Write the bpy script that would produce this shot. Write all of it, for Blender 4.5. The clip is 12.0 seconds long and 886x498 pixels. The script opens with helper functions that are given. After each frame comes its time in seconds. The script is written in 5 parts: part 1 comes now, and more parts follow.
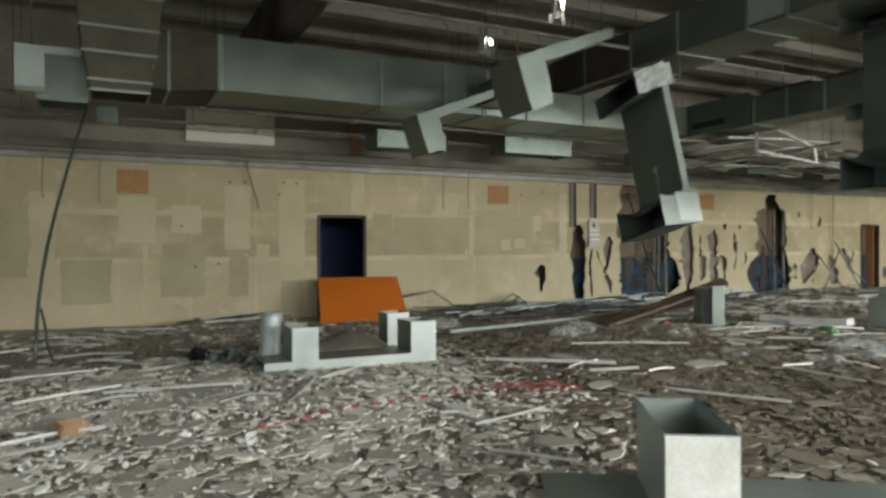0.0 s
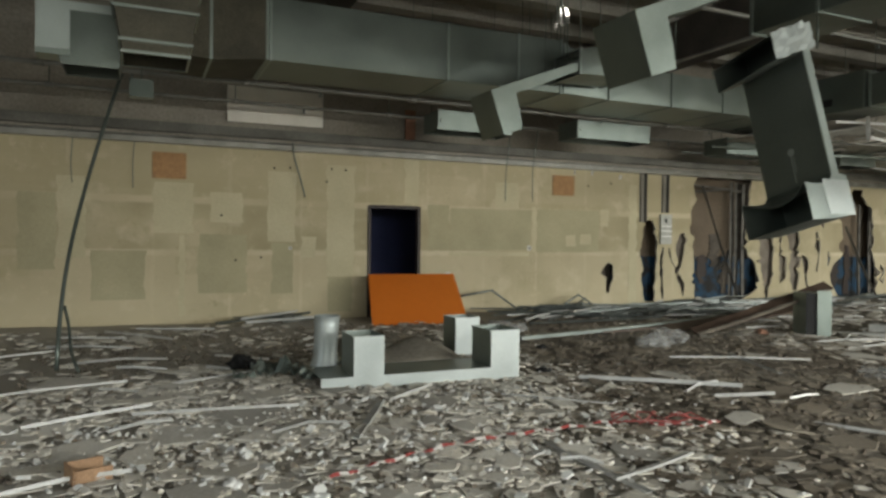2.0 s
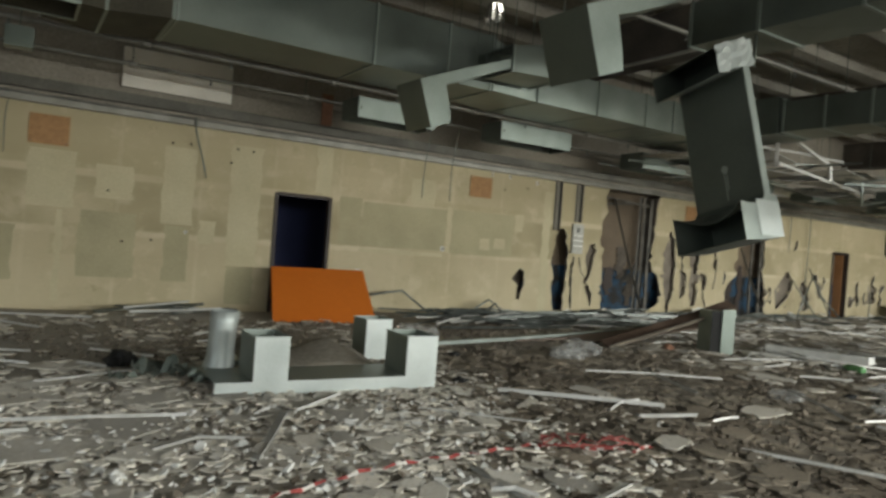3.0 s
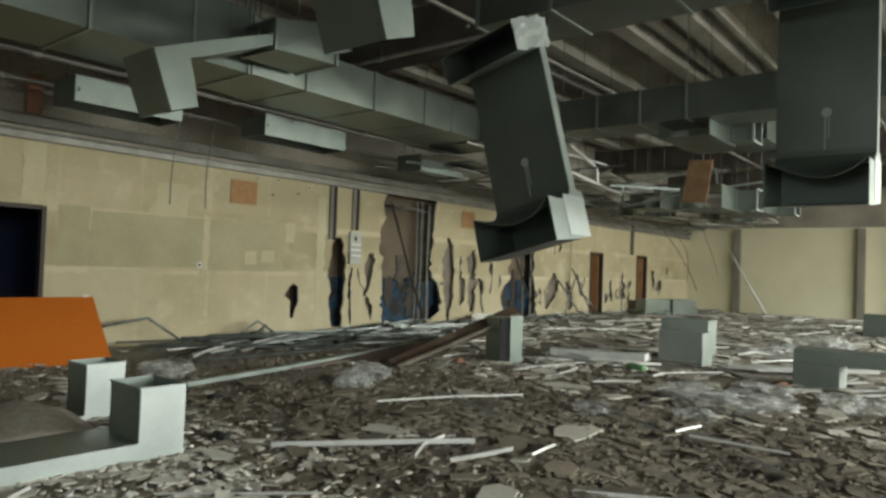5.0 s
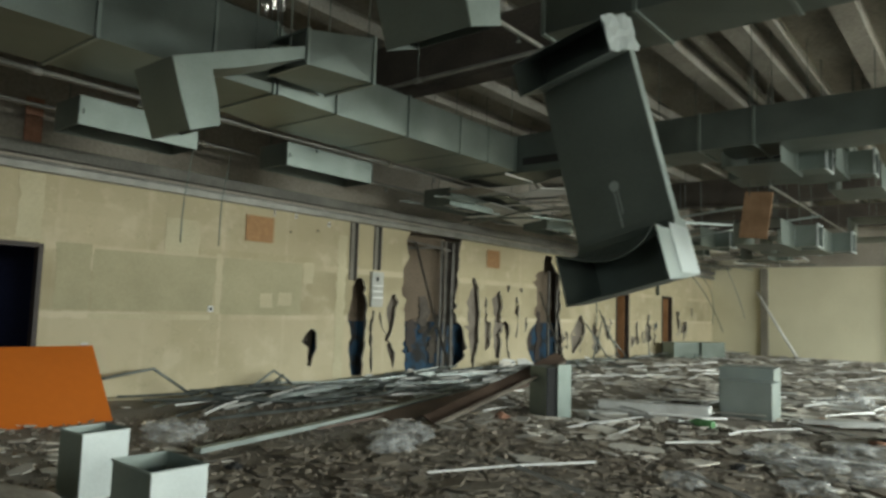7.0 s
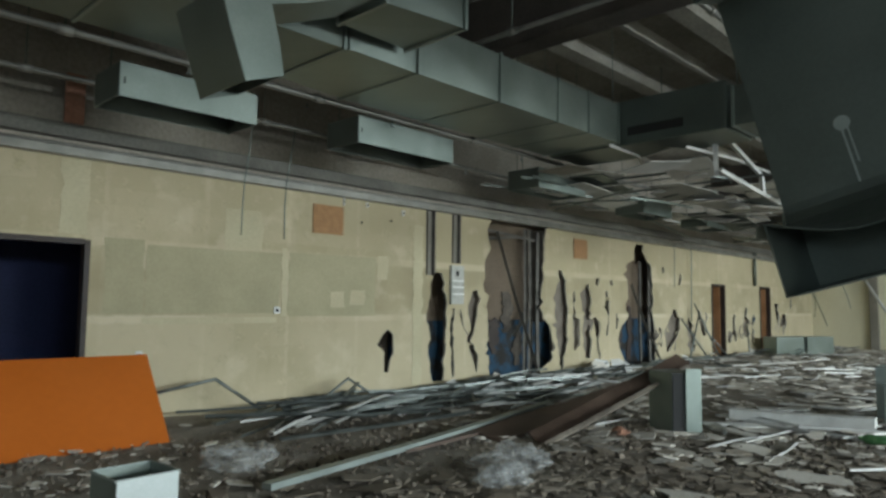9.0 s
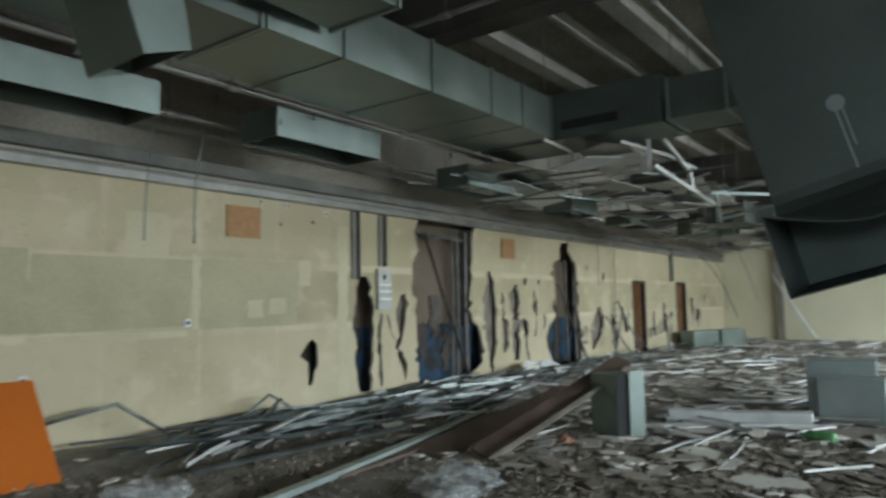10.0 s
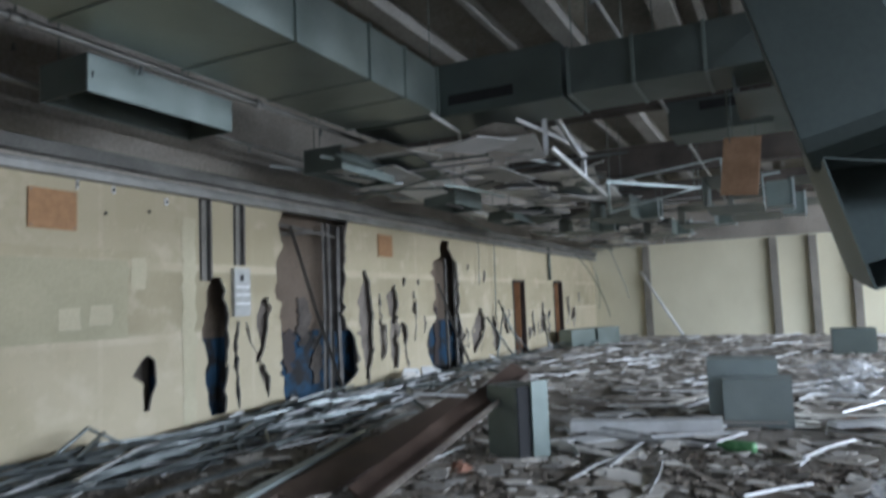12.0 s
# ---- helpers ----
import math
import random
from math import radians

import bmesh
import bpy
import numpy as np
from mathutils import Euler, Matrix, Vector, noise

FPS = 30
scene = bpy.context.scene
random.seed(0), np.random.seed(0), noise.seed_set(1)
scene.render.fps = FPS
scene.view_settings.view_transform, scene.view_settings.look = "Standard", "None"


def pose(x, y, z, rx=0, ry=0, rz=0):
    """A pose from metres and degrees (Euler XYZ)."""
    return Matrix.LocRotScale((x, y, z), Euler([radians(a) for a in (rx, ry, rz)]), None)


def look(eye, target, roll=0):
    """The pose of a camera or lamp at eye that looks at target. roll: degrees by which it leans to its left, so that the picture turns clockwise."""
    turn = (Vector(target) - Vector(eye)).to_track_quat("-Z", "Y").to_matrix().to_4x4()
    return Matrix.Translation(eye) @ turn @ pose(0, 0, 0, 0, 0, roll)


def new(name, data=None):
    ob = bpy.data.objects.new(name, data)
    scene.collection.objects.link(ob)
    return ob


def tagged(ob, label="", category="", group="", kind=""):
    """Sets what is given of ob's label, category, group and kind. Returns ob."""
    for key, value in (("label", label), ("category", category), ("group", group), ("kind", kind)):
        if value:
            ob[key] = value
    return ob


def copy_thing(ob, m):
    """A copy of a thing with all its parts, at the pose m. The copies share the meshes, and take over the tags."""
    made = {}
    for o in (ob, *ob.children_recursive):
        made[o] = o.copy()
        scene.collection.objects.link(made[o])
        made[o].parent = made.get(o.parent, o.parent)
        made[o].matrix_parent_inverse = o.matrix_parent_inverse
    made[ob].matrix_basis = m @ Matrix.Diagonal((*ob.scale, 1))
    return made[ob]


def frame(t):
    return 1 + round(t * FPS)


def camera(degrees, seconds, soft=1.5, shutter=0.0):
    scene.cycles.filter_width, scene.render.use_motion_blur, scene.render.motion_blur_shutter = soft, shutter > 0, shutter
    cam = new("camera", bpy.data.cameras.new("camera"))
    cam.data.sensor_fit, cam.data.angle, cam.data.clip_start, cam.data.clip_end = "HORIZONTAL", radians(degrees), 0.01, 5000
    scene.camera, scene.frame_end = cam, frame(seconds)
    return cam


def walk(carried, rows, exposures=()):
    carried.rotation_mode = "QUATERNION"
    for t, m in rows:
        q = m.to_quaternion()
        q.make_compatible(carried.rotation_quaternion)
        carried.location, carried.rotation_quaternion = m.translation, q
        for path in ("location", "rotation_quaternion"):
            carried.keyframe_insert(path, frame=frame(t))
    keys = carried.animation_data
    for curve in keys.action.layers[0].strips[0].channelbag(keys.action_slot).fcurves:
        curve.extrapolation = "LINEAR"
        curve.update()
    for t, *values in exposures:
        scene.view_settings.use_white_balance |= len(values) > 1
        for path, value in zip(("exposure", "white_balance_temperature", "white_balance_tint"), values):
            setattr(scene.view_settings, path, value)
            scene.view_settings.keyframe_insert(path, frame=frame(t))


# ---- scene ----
cam = camera(65.8, 12.0, soft=2.8, shutter=0.5)
PATH = [
    (0, (0.043, 0.046, 1.494), (0.935, 1.836, 1.488), -0.2),
    (0.5, (0.004, 0.348, 1.499), (0.867, 2.151, 1.445), 1.0),
    (1, (0.054, 0.766, 1.474), (0.941, 2.558, 1.418), 0.6),
    (1.5, (0.092, 1.147, 1.499), (0.928, 2.964, 1.472), 0.2),
    (2, (0.093, 1.503, 1.49), (0.906, 3.33, 1.469), 0.6),
    (2.5, (0.122, 1.82, 1.476), (1.057, 3.588, 1.436), 2.2),
    (4.5, (0.73, 2.951, 1.501), (2.154, 4.351, 1.619), 3.9),
    (5, (1.043, 3.208, 1.483), (2.598, 4.466, 1.537), 2.0),
    (5.5, (1.177, 3.422, 1.526), (2.683, 4.734, 1.634), 1.7),
    (6, (1.306, 3.714, 1.493), (2.789, 5.043, 1.678), 2.4),
    (6.5, (1.404, 3.999, 1.491), (2.975, 5.224, 1.664), 2.0),
    (8.5, (2.076, 5.212, 1.547), (3.461, 6.645, 1.721), 0.9),
    (9, (2.3, 5.536, 1.487), (3.731, 6.924, 1.648), 0.7),
    (9.5, (2.441, 5.742, 1.513), (3.889, 7.114, 1.66), -0.2),
    (10, (2.618, 6.058, 1.537), (4.208, 7.261, 1.702), -1.0),
    (10.5, (2.79, 6.269, 1.531), (4.509, 7.277, 1.712), -0.3),
    (11, (3.116, 6.494, 1.454), (4.891, 7.406, 1.587), 0.3),
    (11.5, (3.449, 6.65, 1.503), (5.212, 7.595, 1.508), -1.2),
    (12, (3.705, 6.848, 1.542), (5.49, 7.734, 1.704), -2.2),
]
EXPOSURES = [(0, -0.30, 6550, 9), (2.5, -0.36, 6700, 9), (6.5, -0.20, 6500, 2), (9.0, -0.22, 5850, 4), (10.5, -0.16, 5600, 8), (11.5, -0.06, 5450, 16), (12, -0.06, 5250, 16)]
walk(cam, [(t, look(eye, target, roll)) for t, eye, target, roll in PATH], EXPOSURES)

from mathutils.geometry import delaunay_2d_cdt

# ---- light ----
world = bpy.data.worlds.new("world")
scene.world = world
world.use_nodes = True
wt = world.node_tree
sky = wt.nodes.new("ShaderNodeTexSky")
sky.sky_type, sky.sun_disc, sky.sun_elevation, sky.sun_rotation = "NISHITA", False, radians(40), radians(200)
wt.links.new(sky.outputs["Color"], wt.nodes["Background"].inputs["Color"])
wt.nodes["Background"].inputs["Strength"].default_value = 0.08

ROOM = (-9.0, 31.0, -7.0, 13.68)  # x from, x to, y from, y to
WINDOWS = [(-0.5, 4.6, 760), (5.5, 4.6, 1500), (11.5, 4.6, 1900), (17.5, 4.6, 2500), (23.5, 4.6, 2900)]  # x, width, watts
for wx, ww, power in WINDOWS:
    lamp = bpy.data.lights.new("window_daylight", "AREA")
    lamp.shape, lamp.size, lamp.size_y = "RECTANGLE", ww, 2.4
    lamp.energy, lamp.color = power, (0.97, 1.0, 0.96)
    new("window_daylight", lamp).matrix_world = look((wx + 1.5, ROOM[2] + 0.3, 3.3), (wx + 1.5, ROOM[2] + 3.3, -4.9))

for wy, power in ((-3.5, 180), (3.0, 160)):
    lamp = bpy.data.lights.new("west_daylight", "AREA")
    lamp.shape, lamp.size, lamp.size_y = "RECTANGLE", 4.0, 1.8
    lamp.energy, lamp.color = power, (0.90, 0.98, 1.0)
    new("west_daylight", lamp).matrix_world = look((ROOM[0] + 0.1, wy, 2.6), (ROOM[0] + 6, wy + 0.6, -1.0))


# ---- materials ----
def material(name, a, b, rough=0.8, metal=0.0, big=1.5, fine=40.0, bump=0.25, contrast=0.5, dist=0.01, grain=0.45):
    """Two colours mixed by large blotches, a fine grain over them, grain relief."""
    m = bpy.data.materials.new(name)
    m.use_nodes = True
    nt = m.node_tree
    n, l = nt.nodes, nt.links
    bs = n["Principled BSDF"]
    geo = n.new("ShaderNodeNewGeometry")
    n1 = n.new("ShaderNodeTexNoise")
    n1.inputs["Scale"].default_value, n1.inputs["Detail"].default_value = big, 5.0
    n2 = n.new("ShaderNodeTexNoise")
    n2.inputs["Scale"].default_value, n2.inputs["Detail"].default_value = fine, 4.0
    for q in (n1, n2):
        l.new(geo.outputs["Position"], q.inputs["Vector"])
    r1 = n.new("ShaderNodeValToRGB")
    r1.color_ramp.elements[0].position, r1.color_ramp.elements[1].position = 0.5 - 0.5 * contrast * 0.6, 0.5 + 0.5 * contrast * 0.6
    r1.color_ramp.elements[0].color, r1.color_ramp.elements[1].color = (*a, 1), (*b, 1)
    l.new(n1.outputs["Fac"], r1.inputs["Fac"])
    mx = n.new("ShaderNodeMix")
    mx.data_type, mx.blend_type = "RGBA", "OVERLAY"
    mx.inputs["Factor"].default_value = 0.12 if metal > 0.3 else grain
    l.new(r1.outputs["Color"], mx.inputs["A"])
    l.new(n2.outputs["Fac"], mx.inputs["B"])
    l.new(mx.outputs["Result"], bs.inputs["Base Color"])
    mr = n.new("ShaderNodeMapRange")
    mr.inputs["To Min"].default_value, mr.inputs["To Max"].default_value = max(0.05, rough - 0.15), min(1, rough + 0.15)
    l.new(n1.outputs["Fac"], mr.inputs["Value"])
    l.new(mr.outputs["Result"], bs.inputs["Roughness"])
    bs.inputs["Metallic"].default_value = metal
    bp = n.new("ShaderNodeBump")
    bp.inputs["Strength"].default_value, bp.inputs["Distance"].default_value = bump, dist
    l.new(n2.outputs["Fac"], bp.inputs["Height"])
    l.new(bp.outputs["Normal"], bs.inputs["Normal"])
    m["mix"] = mx.name
    return m


def vary(m, low=0.6, high=1.25, island=True):
    """Each loose piece of a joined mesh, or each object, a little lighter or darker."""
    nt = m.node_tree
    n, l = nt.nodes, nt.links
    bs = n["Principled BSDF"]
    src = bs.inputs["Base Color"].links[0].from_socket
    pick = n.new("ShaderNodeNewGeometry").outputs["Random Per Island"] if island else n.new("ShaderNodeObjectInfo").outputs["Random"]
    mr = n.new("ShaderNodeMapRange")
    mr.inputs["To Min"].default_value, mr.inputs["To Max"].default_value = low, high
    l.new(pick, mr.inputs["Value"])
    hs = n.new("ShaderNodeHueSaturation")
    l.new(src, hs.inputs["Color"])
    l.new(mr.outputs["Result"], hs.inputs["Value"])
    l.new(hs.outputs["Color"], bs.inputs["Base Color"])
    return m


def patched_wall(name, base, patch, line):
    """Painted board wall whose old panels left lighter and darker rectangles and filler lines."""
    m = material(name, base, patch, 0.85, 0, 0.9, 30, 0.12, 0.9)
    nt = m.node_tree
    n, l = nt.nodes, nt.links
    bs = n["Principled BSDF"]
    src = bs.inputs["Base Color"].links[0].from_socket
    geo = n.new("ShaderNodeNewGeometry")
    sep = n.new("ShaderNodeSeparateXYZ")
    l.new(geo.outputs["Position"], sep.inputs[0])
    com = n.new("ShaderNodeCombineXYZ")
    add = n.new("ShaderNodeMath")
    l.new(sep.outputs["X"], add.inputs[0])
    l.new(sep.outputs["Y"], add.inputs[1])
    l.new(add.outputs[0], com.inputs["X"])
    l.new(sep.outputs["Z"], com.inputs["Y"])
    nz = n.new("ShaderNodeTexNoise")
    nz.inputs["Scale"].default_value, nz.inputs["Detail"].default_value = 6.0, 4.0
    l.new(geo.outputs["Position"], nz.inputs["Vector"])
    wob = n.new("ShaderNodeMix")
    wob.data_type, wob.blend_type = "RGBA", "ADD"
    wob.inputs["Factor"].default_value = 0.09
    l.new(com.outputs[0], wob.inputs["A"])
    l.new(nz.outputs["Color"], wob.inputs["B"])
    last = src
    for bw, rh, mort, fac, off in ((0.97, 0.83, 0.0, 0.6, 0.31), (0.55, 1.31, 0.0, 0.5, 0.62), (1.9, 0.47, 0.0, 0.4, 0.43), (1.22, 9.0, 0.07, 0.28, 0.5)):
        br = n.new("ShaderNodeTexBrick")
        br.inputs["Scale"].default_value = 1.0
        br.inputs["Brick Width"].default_value, br.inputs["Row Height"].default_value = bw, rh
        br.inputs["Mortar Size"].default_value, br.inputs["Mortar Smooth"].default_value = mort * 0.6, 0.6
        br.inputs["Color1"].default_value, br.inputs["Color2"].default_value = (*base, 1), (*patch, 1)
        br.inputs["Mortar"].default_value = (*line, 1)
        br.offset = off
        l.new(wob.outputs["Result"], br.inputs["Vector"])
        mx = n.new("ShaderNodeMix")
        mx.data_type, mx.blend_type = "RGBA", "MIX"
        mk = n.new("ShaderNodeMapRange")
        mk.inputs["From Min"].default_value, mk.inputs["From Max"].default_value = 0.33, 0.52
        mk.inputs["To Max"].default_value = fac
        l.new(nz.outputs["Fac"], mk.inputs["Value"])
        l.new(mk.outputs["Result"], mx.inputs["Factor"])
        l.new(last, mx.inputs["A"])
        l.new(br.outputs["Color"], mx.inputs["B"])
        last = mx.outputs["Result"]
    # board courses: pale foot, dull middle, filler lines
    bz = n.new("ShaderNodeMath")
    bz.operation = "MULTIPLY_ADD"
    bz.inputs[1].default_value, bz.inputs[2].default_value = 0.05, 0.0
    l.new(nz.outputs["Fac"], bz.inputs[0])
    bs2 = n.new("ShaderNodeMath")
    l.new(sep.outputs["Z"], bs2.inputs[0])
    l.new(bz.outputs[0], bs2.inputs[1])
    dv = n.new("ShaderNodeMath")
    dv.operation = "DIVIDE"
    dv.inputs[1].default_value = 3.2
    l.new(bs2.outputs[0], dv.inputs[0])
    rp = n.new("ShaderNodeValToRGB")
    el = rp.color_ramp.elements
    dull = tuple(c * 0.86 for c in base)
    el[0].position, el[0].color = 0.0, (*[c * 1.04 for c in patch], 1)
    el[1].position, el[1].color = 1.0, (*[0.5 * (p + q) for p, q in zip(base, patch)], 1)
    for pos, col in ((0.385, patch), (0.395, line), (0.412, line), (0.425, dull), (0.655, dull), (0.665, patch), (0.69, patch), (0.70, base)):
        e = el.new(pos)
        e.color = (*col, 1)
    l.new(dv.outputs[0], rp.inputs["Fac"])
    bn = n.new("ShaderNodeTexNoise")
    bn.inputs["Scale"].default_value, bn.inputs["Detail"].default_value = 0.7, 6.0
    l.new(geo.outputs["Position"], bn.inputs["Vector"])
    bk = n.new("ShaderNodeMapRange")
    bk.inputs["From Min"].default_value, bk.inputs["From Max"].default_value, bk.inputs["To Max"].default_value = 0.40, 0.60, 0.7
    l.new(bn.outputs["Fac"], bk.inputs["Value"])
    bx = n.new("ShaderNodeMix")
    bx.data_type = "RGBA"
    l.new(bk.outputs["Result"], bx.inputs["Factor"])
    l.new(last, bx.inputs["A"])
    l.new(rp.outputs["Color"], bx.inputs["B"])
    last = bx.outputs["Result"]
    # small scrapes and pale filler dabs
    vo = n.new("ShaderNodeTexNoise")
    vo.inputs["Scale"].default_value, vo.inputs["Detail"].default_value = 2.6, 8.0
    l.new(geo.outputs["Position"], vo.inputs["Vector"])
    mk = n.new("ShaderNodeMapRange")
    mk.inputs["From Min"].default_value, mk.inputs["From Max"].default_value, mk.inputs["To Max"].default_value = 0.58, 0.70, 0.38
    l.new(vo.outputs["Fac"], mk.inputs["Value"])
    mx = n.new("ShaderNodeMix")
    mx.data_type = "RGBA"
    l.new(mk.outputs["Result"], mx.inputs["Factor"])
    l.new(last, mx.inputs["A"])
    mx.inputs["B"].default_value = (*line, 1)
    l.new(mx.outputs["Result"], bs.inputs["Base Color"])
    return m


def two_tone(name, low, high, z):
    """Painted wall with a dado of another colour up to z."""
    m = material(name, high, tuple(c * 0.8 for c in high), 0.8, 0, 1.2, 25, 0.1)
    nt = m.node_tree
    n, l = nt.nodes, nt.links
    bs = n["Principled BSDF"]
    src = bs.inputs["Base Color"].links[0].from_socket
    geo = n.new("ShaderNodeNewGeometry")
    sep = n.new("ShaderNodeSeparateXYZ")
    l.new(geo.outputs["Position"], sep.inputs[0])
    lt = n.new("ShaderNodeMath")
    lt.operation = "LESS_THAN"
    lt.inputs[1].default_value = z
    l.new(sep.outputs["Z"], lt.inputs[0])
    mx = n.new("ShaderNodeMix")
    mx.data_type = "RGBA"
    l.new(lt.outputs[0], mx.inputs["Factor"])
    l.new(src, mx.inputs["A"])
    dirt = n.new("ShaderNodeTexNoise")
    dirt.inputs["Scale"].default_value, dirt.inputs["Detail"].default_value = 3.5, 7.0
    l.new(geo.outputs["Position"], dirt.inputs["Vector"])
    ramp = n.new("ShaderNodeValToRGB")
    ramp.color_ramp.elements[0].position, ramp.color_ramp.elements[1].position = 0.42, 0.56
    ramp.color_ramp.elements[0].color, ramp.color_ramp.elements[1].color = (0.022, 0.02, 0.017, 1), (*low, 1)
    l.new(dirt.outputs["Fac"], ramp.inputs["Fac"])
    l.new(ramp.outputs["Color"], mx.inputs["B"])
    l.new(mx.outputs["Result"], bs.inputs["Base Color"])
    return m


M_WALL = patched_wall("patched_cream_paint", (0.384, 0.329, 0.198), (0.545, 0.474, 0.322), (0.66, 0.585, 0.43))
M_SKIM = material("pale_filler_skim", (0.46, 0.412, 0.265), (0.57, 0.518, 0.355), 0.85, 0, 1.6, 30, 0.1, 0.9, grain=0.15)
M_BARE = material("bare_board_paper", (0.345, 0.312, 0.195), (0.46, 0.415, 0.27), 0.9, 0, 1.3, 30, 0.1, 0.9, grain=0.15)
M_END = material("cream_paint", (0.58, 0.54, 0.38), (0.66, 0.62, 0.45), 0.8, 0, 0.5, 30, 0.1)
M_UPPER = material("dusty_block_wall", (0.22, 0.198, 0.165), (0.34, 0.308, 0.258), 0.9, 0, 0.8, 20, 0.2)
M_PANEL = material("dull_white_enamel", (0.36, 0.36, 0.32), (0.50, 0.50, 0.46), 0.6, 0, 6, 50, 0.1)
M_LOOSE = vary(material("pale_ceiling_board", (0.60, 0.59, 0.55), (0.76, 0.75, 0.70), 0.9, 0, 1.2, 45, 0.2), 0.6, 1.1, False)
M_LEDGE = material("dusty_ledge_paint", (0.10, 0.097, 0.083), (0.17, 0.164, 0.142), 0.8, 0, 1.5, 30, 0.1)
M_PILASTER = material("grey_pilaster_paint", (0.17, 0.155, 0.125), (0.25, 0.23, 0.19), 0.8, 0, 0.9, 25, 0.1)
M_SERVICE = two_tone("service_room_paint", (0.017, 0.056, 0.105), (0.16, 0.12, 0.082), 1.2)
M_NAVY = material("navy_paint", (0.03, 0.04, 0.11), (0.045, 0.055, 0.14), 0.8)
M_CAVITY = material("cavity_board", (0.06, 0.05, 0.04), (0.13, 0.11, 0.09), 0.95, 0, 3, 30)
M_LINING = material("brown_lining_board", (0.15, 0.125, 0.10), (0.27, 0.235, 0.19), 0.95, 0, 2, 30)
M_FLOOR = material("dusty_floor", (0.17, 0.142, 0.11), (0.36, 0.33, 0.28), 0.95, 0, 0.55, 25, 0.9, 0.6, 0.03)
_n, _l = M_FLOOR.node_tree.nodes, M_FLOOR.node_tree.links
_b = _n["Principled BSDF"]
_g = _n.new("ShaderNodeNewGeometry")
_s = _n.new("ShaderNodeSeparateXYZ")
_z = _n.new("ShaderNodeTexNoise")
_z.inputs["Scale"].default_value, _z.inputs["Detail"].default_value = 0.8, 6.0
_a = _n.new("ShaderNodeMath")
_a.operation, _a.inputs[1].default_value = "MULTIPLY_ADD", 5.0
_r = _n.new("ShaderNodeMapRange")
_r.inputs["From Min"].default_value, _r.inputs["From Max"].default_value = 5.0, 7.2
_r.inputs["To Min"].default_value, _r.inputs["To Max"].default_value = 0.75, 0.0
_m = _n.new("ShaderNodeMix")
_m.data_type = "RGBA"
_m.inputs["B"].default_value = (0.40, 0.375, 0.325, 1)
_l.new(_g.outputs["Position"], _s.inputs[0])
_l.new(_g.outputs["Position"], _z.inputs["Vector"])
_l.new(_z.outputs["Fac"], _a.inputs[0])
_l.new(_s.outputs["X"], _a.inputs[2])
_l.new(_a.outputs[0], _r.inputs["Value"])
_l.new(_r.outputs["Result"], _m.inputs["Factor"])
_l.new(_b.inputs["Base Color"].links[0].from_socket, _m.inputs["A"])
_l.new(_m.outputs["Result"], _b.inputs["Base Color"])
M_CEIL = material("concrete_deck", (0.18, 0.166, 0.136), (0.29, 0.27, 0.225), 0.9, 0, 0.7, 15, 0.3)
M_RIB = material("pale_concrete_rib", (0.27, 0.255, 0.22), (0.38, 0.362, 0.318), 0.9, 0, 1.0, 20, 0.3)
M_BEAM = material("dark_fireproofed_beam", (0.05, 0.042, 0.035), (0.10, 0.085, 0.07), 0.95, 0, 1.2, 30, 0.8)
# One sheet in lit and shaded tones; the ducts' light is painted with them.
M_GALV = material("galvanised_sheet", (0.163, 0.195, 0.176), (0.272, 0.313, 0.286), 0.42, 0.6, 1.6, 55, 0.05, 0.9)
M_GALV_L = material("lit_galvanised_sheet", (0.41, 0.455, 0.445), (0.585, 0.63, 0.62), 0.45, 0.35, 2.5, 60, 0.06, 0.9)
M_GALV_D = material("shaded_galvanised_sheet", (0.094, 0.113, 0.10), (0.17, 0.197, 0.177), 0.42, 0.6, 1.2, 50, 0.06, 0.9)
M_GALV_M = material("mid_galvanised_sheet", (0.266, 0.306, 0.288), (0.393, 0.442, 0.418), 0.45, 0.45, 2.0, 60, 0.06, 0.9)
M_PIPE = material("grey_pipe_paint", (0.18, 0.175, 0.155), (0.29, 0.283, 0.255), 0.5, 0.4, 3, 60, 0.1)
M_PALE = material("white_enamel_strip", (0.60, 0.60, 0.57), (0.78, 0.78, 0.76), 0.45, 0.1, 3, 60, 0.1)
vary(M_PALE, 0.6, 1.1)
M_STEEL = material("dull_steel_stud", (0.16, 0.178, 0.168), (0.30, 0.325, 0.31), 0.40, 0.6, 4, 60, 0.1)
vary(M_STEEL, 0.5, 1.2)
M_STUD = material("dark_dusty_stud", (0.09, 0.083, 0.072), (0.165, 0.152, 0.132), 0.7, 0.1, 4, 60, 0.1)
# Olive duct sheet, darkened further to stand for the weak light there.
M_DUSTY_DIM = material("dimmed_dusty_olive_sheet", (0.05, 0.046, 0.033), (0.09, 0.083, 0.06), 0.85, 0.0, 2, 40, 0.1)
M_RUST = material("rusty_primer", (0.20, 0.09, 0.05), (0.33, 0.18, 0.12), 0.85, 0, 3, 40, 0.3)
M_ORANGE = material("orange_laminate", (0.52, 0.13, 0.012), (0.56, 0.145, 0.014), 0.5, 0, 0.8, 12, 0.03, grain=0.08)
M_OSB = material("strand_board", (0.31, 0.165, 0.07), (0.44, 0.25, 0.115), 0.8, 0, 14, 90, 0.4, 0.9)
M_BROWN = material("brown_stained_board", (0.065, 0.042, 0.03), (0.125, 0.085, 0.062), 0.6, 0, 2, 50, 0.2)
